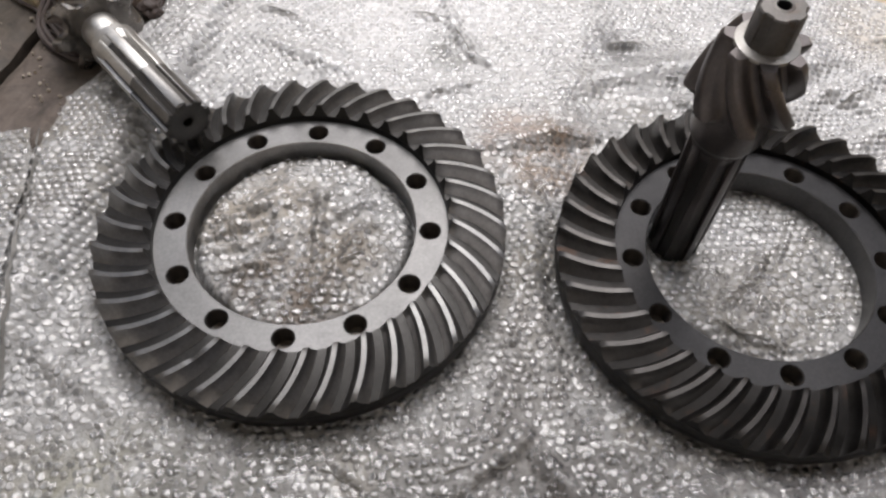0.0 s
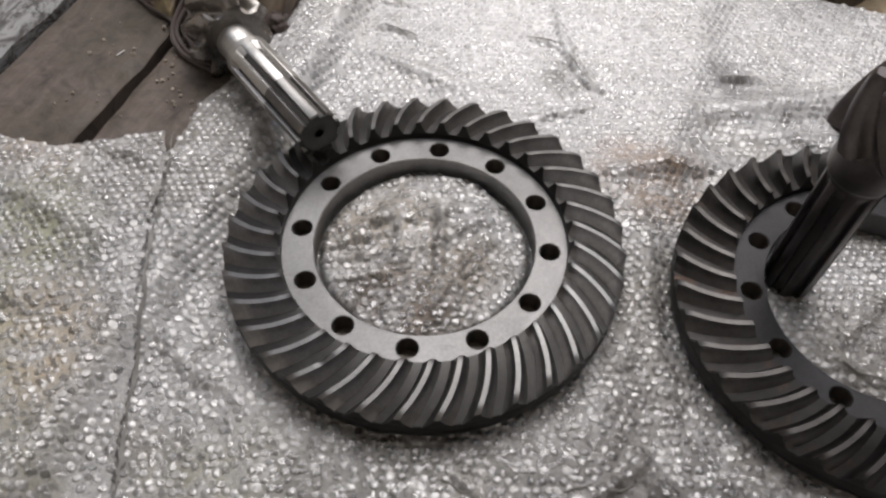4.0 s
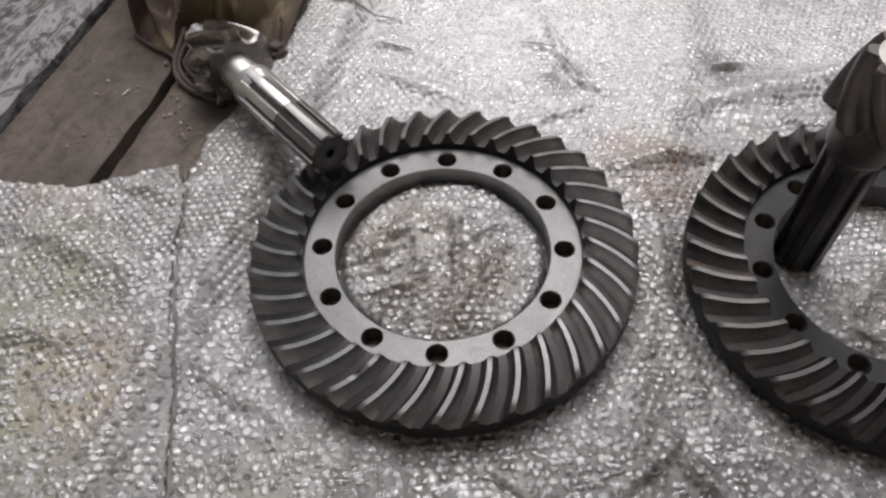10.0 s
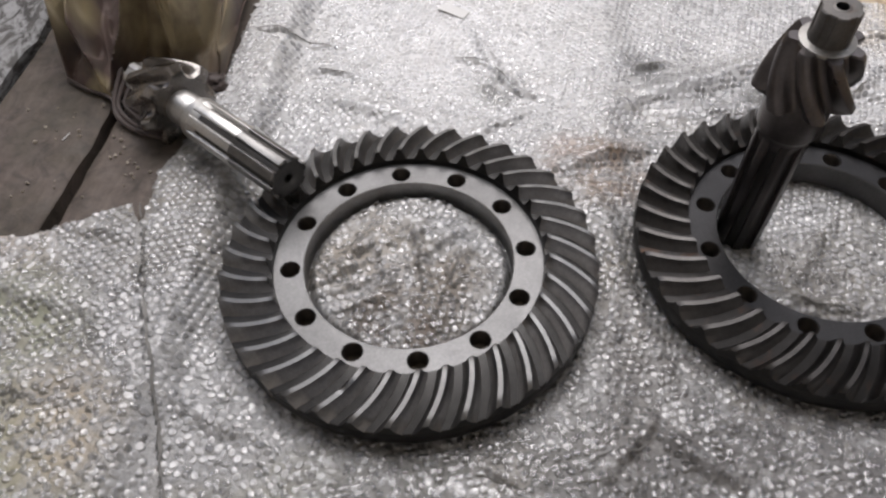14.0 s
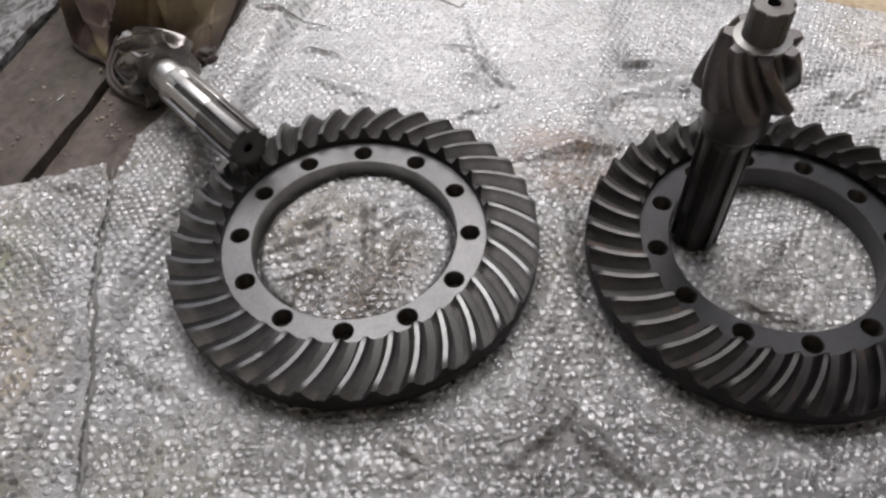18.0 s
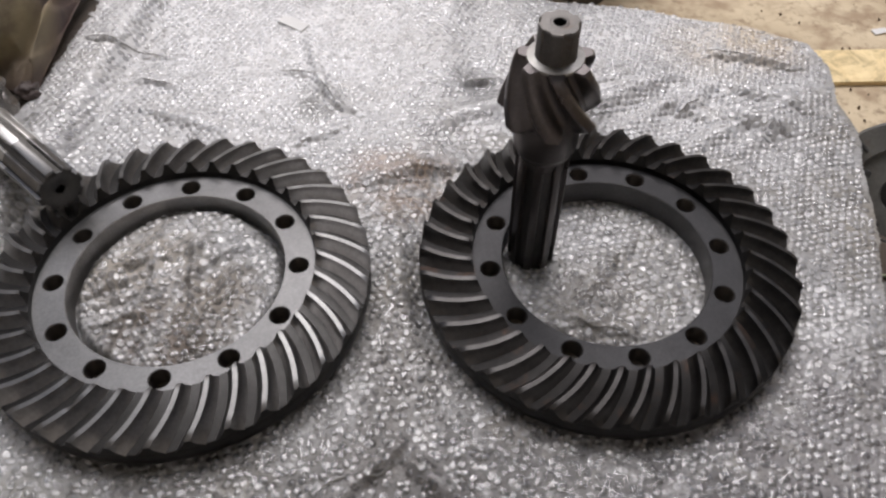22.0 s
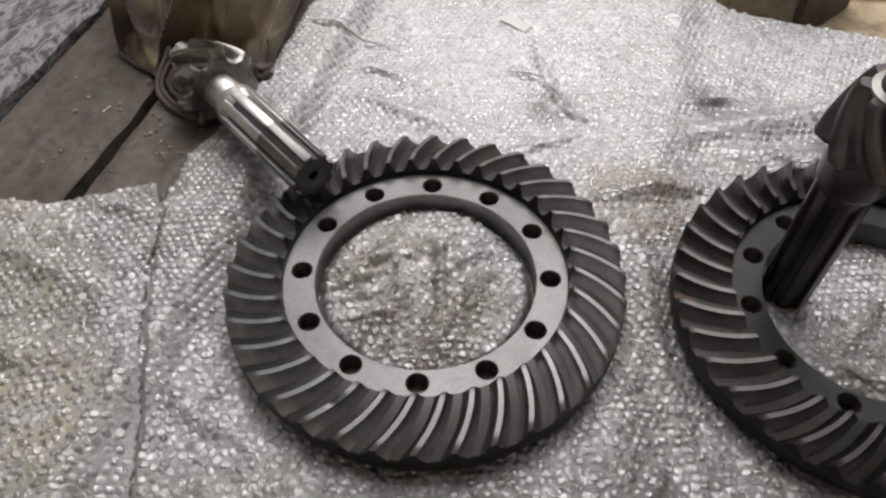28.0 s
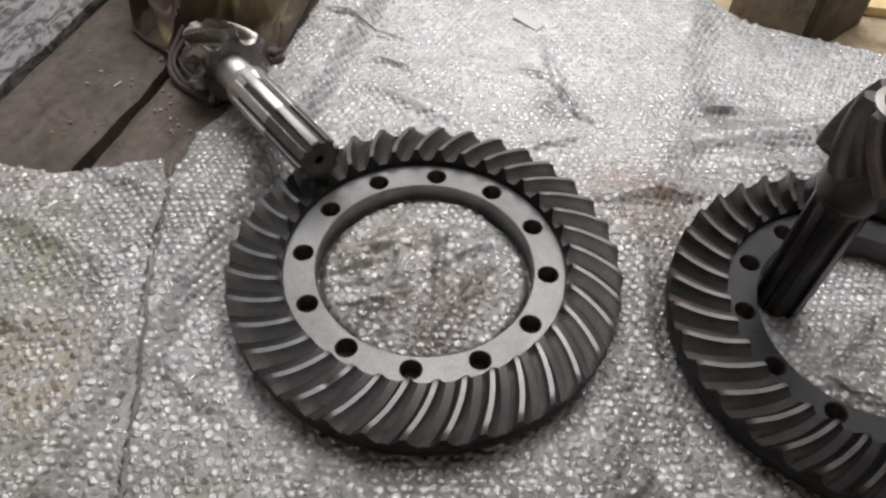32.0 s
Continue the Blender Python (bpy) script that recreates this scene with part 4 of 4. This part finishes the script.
for points in FOLDS:
    # Each fold gets a dark film that carries its shade.
    part("crease", crease(points, 0.0010, 0.0013), FOLD_FILM, main_wrap, "raised fold in the film, its shade in the dark colour", angle=70)
part("seam_shade_strip", seam_shade_strip(SIDE_OUTLINE[5:12], 0.0020), SEAM_SHADE, side_wrap, "thin grey strip for the shade along the seam", angle=60)


# ---- the rag round the pinion's head ----
HEM = [(0.0, -0.447, 0.377), (0.18, -0.415, 0.349), (0.36, -0.380, 0.329), (0.46, -0.350, 0.346), (0.60, -0.302, 0.362), (0.75, -0.266, 0.348), (0.90, -0.240, 0.330), (1.0, -0.229, 0.345)]
FOLD_LINES = [  # up the cloth, along the hem, width, height
    ((0.0, 0.10, 0.20, 0.40), (0.03, 0.045, 0.05, 0.06), (0.030, 0.030, 0.035, 0.04), 1.0),
    ((0.0, 0.06, 0.12, 0.25), (0.35, 0.28, 0.21, 0.17), (0.035, 0.035, 0.04, 0.06), 0.95),
    ((0.0, 0.05, 0.10, 0.16, 0.35), (0.375, 0.405, 0.47, 0.525, 0.55), (0.020, 0.022, 0.026, 0.03, 0.04), 1.15),
    ((0.02, 0.08, 0.14, 0.25, 0.45), (0.645, 0.66, 0.675, 0.68, 0.66), (0.014, 0.036, 0.070, 0.09, 0.10), 1.55),
    ((0.0, 0.10, 0.30), (0.95, 0.94, 0.90), (0.025, 0.03, 0.04), 0.9),
    ((0.03, 0.10, 0.30), (0.56, 0.585, 0.59), (0.035, 0.065, 0.07), 0.85)]


def rag_cloth():
    """A cloth that stands up in steep gathered folds from its hem and falls away behind."""
    bm = bmesh.new()
    nu, nv = 240, 110
    us, hx, hy = zip(*HEM)
    rows = []
    for i in range(nu + 1):
        u = i / nu
        x0, y0 = float(np.interp(u, us, hx)), float(np.interp(u, us, hy))
        tall = 0.088 - 0.055 * float(smoothstep(0.62, 1.0, u))
        row = []
        for j in range(nv + 1):
            v = j / nv
            start = min(1.0, v * 7.0)
            sway = u + 0.02 * noise.noise((u * 5, v * 6, 2.0)) * start
            gather = sum(h * math.exp(-((sway - np.interp(v, vs, cs)) / np.interp(v, vs, ws)) ** 2) for vs, cs, ws, h in FOLD_LINES)
            crimp = noise.noise((u * 11, v * 8, 4.0)) * 0.5 + noise.noise((u * 26, v * 15, 9.0)) * 0.22
            rise = tall * (1 - math.exp(-v * 7.0)) + 0.02 * v
            y = y0 + (0.80 - y0) * v ** 1.1 - 0.042 * (gather - 0.30) * start + 0.014 * crimp * start
            z = 0.0235 + rise + start * (0.088 * (gather - 0.50) + 0.040 * crimp) * min(1.0, tall / 0.10)
            x = x0 + 0.07 * v * u - 0.03 * v * (1 - u) + 0.010 * crimp * start
            d = math.hypot(x + 0.294, y - 0.276)
            if d < 0.080:
                z = min(z, 0.027 + 4.0 * max(0.0, d - 0.056))
            row.append(bm.verts.new((x, y, max(0.0235, z))))
        rows.append(row)
    for lo, hi in zip(rows, rows[1:]):
        for j in range(nv):
            bm.faces.new((lo[j], hi[j], hi[j + 1], lo[j + 1]))
    bmesh.ops.solidify(bm, geom=bm.faces[:], thickness=0.0018)
    bmesh.ops.recalc_face_normals(bm, faces=bm.faces[:])
    return bm


def tube(points, radius, sides=10, steps=8):
    """A soft cord through the points, slightly uneven."""
    bm = bmesh.new()
    pts = [Vector(p) for p in points]
    line = []
    for k in range(len(pts) - 1):
        p0, p1, p2, p3 = pts[max(0, k - 1)], pts[k], pts[k + 1], pts[min(len(pts) - 1, k + 2)]
        for i in range(steps):
            f = i / steps
            line.append(0.5 * (2 * p1 + (p2 - p0) * f + (2 * p0 - 5 * p1 + 4 * p2 - p3) * f * f + (3 * p1 - p0 - 3 * p2 + p3) * f ** 3))
    line.append(pts[-1])
    rings = []
    for i, p in enumerate(line):
        way = (line[min(i + 1, len(line) - 1)] - line[max(i - 1, 0)]).normalized()
        side = way.cross(Vector((0, 0, 1))).normalized()
        up = side.cross(way)
        r = radius * (1 + 0.25 * noise.noise(p * 60)) * (0.4 if i in (0, len(line) - 1) else 1.0)
        rings.append([bm.verts.new(p + r * (side * math.cos(2 * math.pi * k / sides) + up * math.sin(2 * math.pi * k / sides))) for k in range(sides)])
    for lo, hi in zip(rings, rings[1:]):
        for k in range(sides):
            bm.faces.new((lo[k], lo[(k + 1) % sides], hi[(k + 1) % sides], hi[k]))
    bm.faces.new(list(reversed(rings[0])))
    bm.faces.new(rings[-1])
    return bm


rag = thing("rag", pose(-0.33, 0.40, 0.02), "crumpled oily brown and khaki cloth rag bunched behind the pinion head", "rag")
base = pose(0.33, -0.40, -0.02)
part("cloth", rag_cloth(), RAG, rag, "gathered brown and khaki cloth", angle=80, m=base)
part("hem", tube([(-0.447, 0.376, 0.0265), (-0.415, 0.348, 0.0265), (-0.382, 0.328, 0.0265), (-0.369, 0.307, 0.027), (-0.357, 0.290, 0.027), (-0.330, 0.278, 0.0265)], 0.0022), RAG_DARK, rag, "rolled cord hem", angle=80, m=base)
part("hem", tube([(-0.378, 0.334, 0.0300), (-0.362, 0.311, 0.0335), (-0.350, 0.298, 0.0325), (-0.336, 0.288, 0.0280)], 0.0022), RAG_DARK, rag, "rolled cord hem", angle=80, m=base)
for k in range(3):
    o = 0.0075 * k + 0.002 * math.sin(5.0 * k)
    strand = tube([(-0.356 + 1.3 * o, 0.338 + 0.006 * math.cos(4 * k), 0.060 - 0.7 * o), (-0.366 + o, 0.297 + 0.2 * o, 0.036 + 0.2 * o), (-0.350 + 0.9 * o, 0.268 + 0.7 * o, 0.0275 + 0.35 * o),
                   (-0.318 + 0.4 * o, 0.246 + 0.4 * o, 0.0265 + 0.5 * o), (-0.288 - o, 0.236 + 0.012 * k, 0.0250)], 0.0034 - 0.0005 * k)
    part("strand", strand, RAG_DARK, rag, "twisted strand of the cloth", angle=80, m=base)
lump = bmesh.new()
bmesh.ops.create_icosphere(lump, subdivisions=4, radius=0.013)
for v in lump.verts:
    p = v.co.copy()
    v.co = p * (1 + 0.55 * noise.noise(p * 95) + 0.35 * abs(noise.noise(p * 210))) * 1.0
    v.co.z *= 0.75
part("knot", lump, RAG_DARK, rag, "twisted end of the cloth", angle=80, m=base @ Matrix.Translation((-0.238, 0.336, 0.0300)))

# ---- things past the far edge of the wrap ----
crumbs = bmesh.new()
for k in range(44):
    if k < 20:
        f = RNG.random()
        px, py = RNG.normal(-0.364 + 0.040 * f, 0.008), RNG.normal(0.256 - 0.085 * f, 0.012)
    else:
        px, py = RNG.uniform(-0.50, -0.36), RNG.uniform(0.13, 0.36)
    u = px * PN[0] + py * PN[1]
    if -0.44 < u < -0.42:
        continue
    size = RNG.uniform(0.0009, 0.0028)
    made = bmesh.ops.create_icosphere(crumbs, subdivisions=1, radius=size, matrix=pose(px, py, 0.0195 + size * 0.4, *RNG.uniform(0, 90, 3)) @ Matrix.Diagonal((1.3, 1.0, 0.7, 1)))["verts"]
    for v in made:
        v.co += Vector(RNG.normal(0, size * 0.16, 3))
splinter = box(0.0135, 0.0014, 0.0011, 0.0003, 1)
for v in splinter.verts:
    v.co.y += 18.0 * v.co.x ** 2
solo("wood_splinter", splinter, WHITE_BIT, pose(-0.426, 0.260, 0.0208, 0, 0, 62), "thin pale wood splinter lying on the dark plank", "splinter")
solo("grit", crumbs, CRUMB, pose(0, 0, 0), "crumbs of pale grit scattered on the planks", "grit", kind="stuff")

timber = thing("timber_block", pose(0.566, 0.722, -0.100, 0, 0, 44), "upright grey timber block with one dark face", "timber")
part("block_body", roughen(box(0.18, 0.14, 0.30, 0.006), 0.002, 20, 3.0), BLOCK_WOOD, timber, m=pose(0, 0, 0.15))
part("dark_face", roughen(box(0.18, 0.012, 0.30, 0.003), 0.001, 20, 5.0), PLANK_DARK, timber, "dark board over one side of the block", m=pose(0, -0.0765, 0.15))

# Pale boards that stand in for sunlight lying on the floor.
solo("sun_patch_board", roughen(box(0.30, 0.085, 0.009, 0.003), 0.001, 15, 1.0), BOARD_SUNLIT, pose(1.04, 0.432, -0.0955, 0, 0, -4), "pale yellow board standing in for a sunlit floor patch", "board", "pine offcuts")
solo("sun_patch_board", roughen(box(1.10, 0.30, 0.018, 0.003), 0.0012, 9, 2.0), BOARD_SUNLIT, pose(1.20, 0.86, -0.0905, 0, 0, -5), "long pale board standing in for sunlit floor", "board", "pine offcuts")
solo("paper_scrap", roughen(box(0.045, 0.020, 0.0014, 0.0004, 1), 0.002, 30, 4.0), WHITE_BIT, pose(0.103, 0.500, 0.0035, 0, 3, -38), "small torn scrap of white paper on the wrap", "paper")
solo("paper_scrap", roughen(box(0.028, 0.014, 0.002, 0.0005, 1), 0.002, 30, 8.0), WHITE_BIT, pose(1.08, 0.53, -0.098, 0, 0, 10), "small white scrap lying on the dusty floor", "paper")


# ---- castings and box beside the wrap ----
def hub():
    face = Vector((-0.591, -0.641, 0.714)).normalized()
    root = thing("flange_hub", along((0.894, 0.114, -0.0515), face) @ Matrix.Scale(1.045, 4), "grey cast flange hub leaning on the floor beside the wrap", "hub")
    part("flange", lathe([(0.058, 0.0), (0.0895, 0.0), (0.0925, -0.003), (0.0925, -0.022), (0.088, -0.026), (0.030, -0.028)], 80), CAST_GREY, root, "flat outer flange")
    disc = part("recessed_face", lathe([(0.058, 0.0), (0.0575, -0.006), (0.0560, -0.0075), (0.0225, -0.0075), (0.0212, -0.009), (0.0208, -0.032)], 72), CAST_GREY, root, "sunk inner face")
    part("bore_end", lathe([(0.0, -0.031), (0.0209, -0.031)], 32), HOLE_SHADE, disc, "dark bore")
    for k in range(4):
        a = radians(80 + 90 * k)
        # A flat dark disc paints the shade in each bolt hole.
        part("bolt_hole", lathe([(0.0, -0.0068), (0.0048, -0.0068), (0.0056, -0.0072)], 20), HOLE_SHADE, disc, m=Matrix.Translation((0.046 * math.cos(a), 0.046 * math.sin(a), 0)))
    for a in (68, -84, -38, 150):
        # Solid dark bars stand in for the shade in the slots.
        part("slot", roughen(box(0.026, 0.0042, 0.003, 0.0008, 1), 0.0004, 60, a), HOLE_SHADE, root, "black bar drawn for a shaded flange slot", m=pose(0, 0, 0, 0, 0, a) @ Matrix.Translation((0.078, 0, 0.0)))
    gusset = bmesh.new()
    low = [gusset.verts.new(p) for p in ((-0.030, 0.086, -0.022), (0.024, 0.086, -0.022), (0.008, 0.140, -0.024))]
    high = [gusset.verts.new((v.co.x, v.co.y, v.co.z + 0.013)) for v in low]
    gusset.faces.new(low[::-1])
    gusset.faces.new(high)
    for k in range(3):
        gusset.faces.new((low[k], low[(k + 1) % 3], high[(k + 1) % 3], high[k]))
    bmesh.ops.bevel(gusset, geom=gusset.edges[:], offset=0.0022, segments=2, affect="EDGES")
    part("gusset", gusset, CAST_GREY, root, "triangular cast gusset")
    return root


hub()
drum = thing("rusty_housing", pose(1.10, 0.265, -0.100), "rounded rusty brown cast housing", "housing")
part("shell", lathe([(0.0, 0.0), (0.085, 0.0), (0.092, 0.01), (0.092, 0.09), (0.080, 0.125), (0.05, 0.142), (0.0, 0.146)], 56), CAST_BROWN, drum)
part("band", lathe([(0.0925, 0.02), (0.096, 0.022), (0.096, 0.034), (0.0925, 0.036)], 56), CAST_BROWN, drum, "raised cast band")

crate = thing("wooden_box", pose(0.853, -0.180, -0.100, 0, 0, -17), "brown scuffed wooden box beside the wrap", "box")
part("box_body", roughen(box(0.16, 0.215, 0.080, 0.004), 0.0012, 22, 6.0), BOX_WOOD, crate, m=pose(0, 0, 0.040))
part("lid_board", roughen(box(0.150, 0.070, 0.008, 0.002), 0.001, 22, 7.0), BOX_WOOD, crate, "scuffed lid board", m=pose(0, 0.06, 0.0842))
part("lid_board", roughen(box(0.150, 0.070, 0.008, 0.002), 0.001, 22, 9.0), BOX_WOOD, crate, "scuffed lid board", m=pose(0.001, -0.013, 0.0842))
part("lid_board", roughen(box(0.150, 0.054, 0.008, 0.002), 0.001, 22, 11.0), BOX_WOOD, crate, "scuffed lid board", m=pose(-0.001, -0.078, 0.0842))
solo("grey_slat", roughen(box(0.150, 0.014, 0.006, 0.0015), 0.001, 25, 2.0), STRIP_GREY, pose(0.850, -0.055, -0.002, 0, -5, 38), "thin grey slat lying across the box", "slat")
solo("steel_plate", roughen(box(0.20, 0.09, 0.008, 0.002), 0.0006, 20, 3.0), CAST_GREY, pose(0.880, -0.035, -0.0955, 0, 0, 4), "flat grey steel plate lying on the floor", "plate")

CORD_GREEN = plain("olive_cord", (0.22, 0.24, 0.15), 0.8)
solo("cord", tube([(0.800, 0.030, -0.0970), (0.845, 0.020, -0.0965), (0.885, 0.010, -0.0970), (0.930, 0.000, -0.0968), (0.975, -0.014, -0.0970)], 0.0026), CORD_GREEN, pose(0, 0, 0), "thin olive green cord lying on the dark floor", "cord")
crumb = bmesh.new()
for k in range(46):
    px, py = RNG.uniform(0.90, 1.16), RNG.uniform(0.26, 0.62)
    size = RNG.uniform(0.0012, 0.0036)
    made = bmesh.ops.create_icosphere(crumb, subdivisions=1, radius=size, matrix=pose(px, py, -0.0995 + size * 0.4, *RNG.uniform(0, 90, 3)) @ Matrix.Diagonal((1.4, 1.0, 0.6, 1)))["verts"]
    for v in made:
        v.co += Vector(RNG.normal(0, size * 0.2, 3))
DIRT = plain("earthy_dirt", (0.20, 0.145, 0.095), 0.9)
solo("dirt", crumb, DIRT, pose(0, 0, 0), "brown crumbs of dirt strewn over the dusty floor", "dirt", kind="stuff")

# ---- unseen shed walls and ceilings, added to shape the light ----
def panel(name, sx, sy, sz, m, mat, words):
    return solo(name, box(sx, sy, sz, 0), mat, m, words, "wall" if "wall" in name else "ceiling", kind="structure")


# Unseen pale wall, added to bounce light onto sides that face the camera.
panel("bounce_wall_south", 7.2, 0.12, 3.8, pose(0.3, -2.6, 1.80), BOUNCE_WHITE, "unseen pale wall added to bounce light")
panel("wall_west", 0.12, 8.5, 3.8, pose(-3.3, 1.65, 1.80), WALL_MAT, "unseen plain wall added to block sky light")
panel("wall_east", 0.12, 8.5, 3.8, pose(3.9, 1.65, 1.80), WALL_MAT, "unseen plain wall added to block sky light")
panel("wall_north", 7.2, 0.12, 3.8, pose(0.3, 5.9, 1.80), WALL_MAT, "unseen plain wall added to block sky light")
panel("ceiling", 7.3, 3.15, 0.1, pose(0.3, -1.10, 3.75), CEIL_MAT, "unseen ceiling added beside the lamp to block sky light")
panel("ceiling_far", 7.3, 1.80, 0.1, pose(0.3, 5.05, 3.75), CEIL_MAT, "unseen ceiling added beyond the lamp to block sky light")
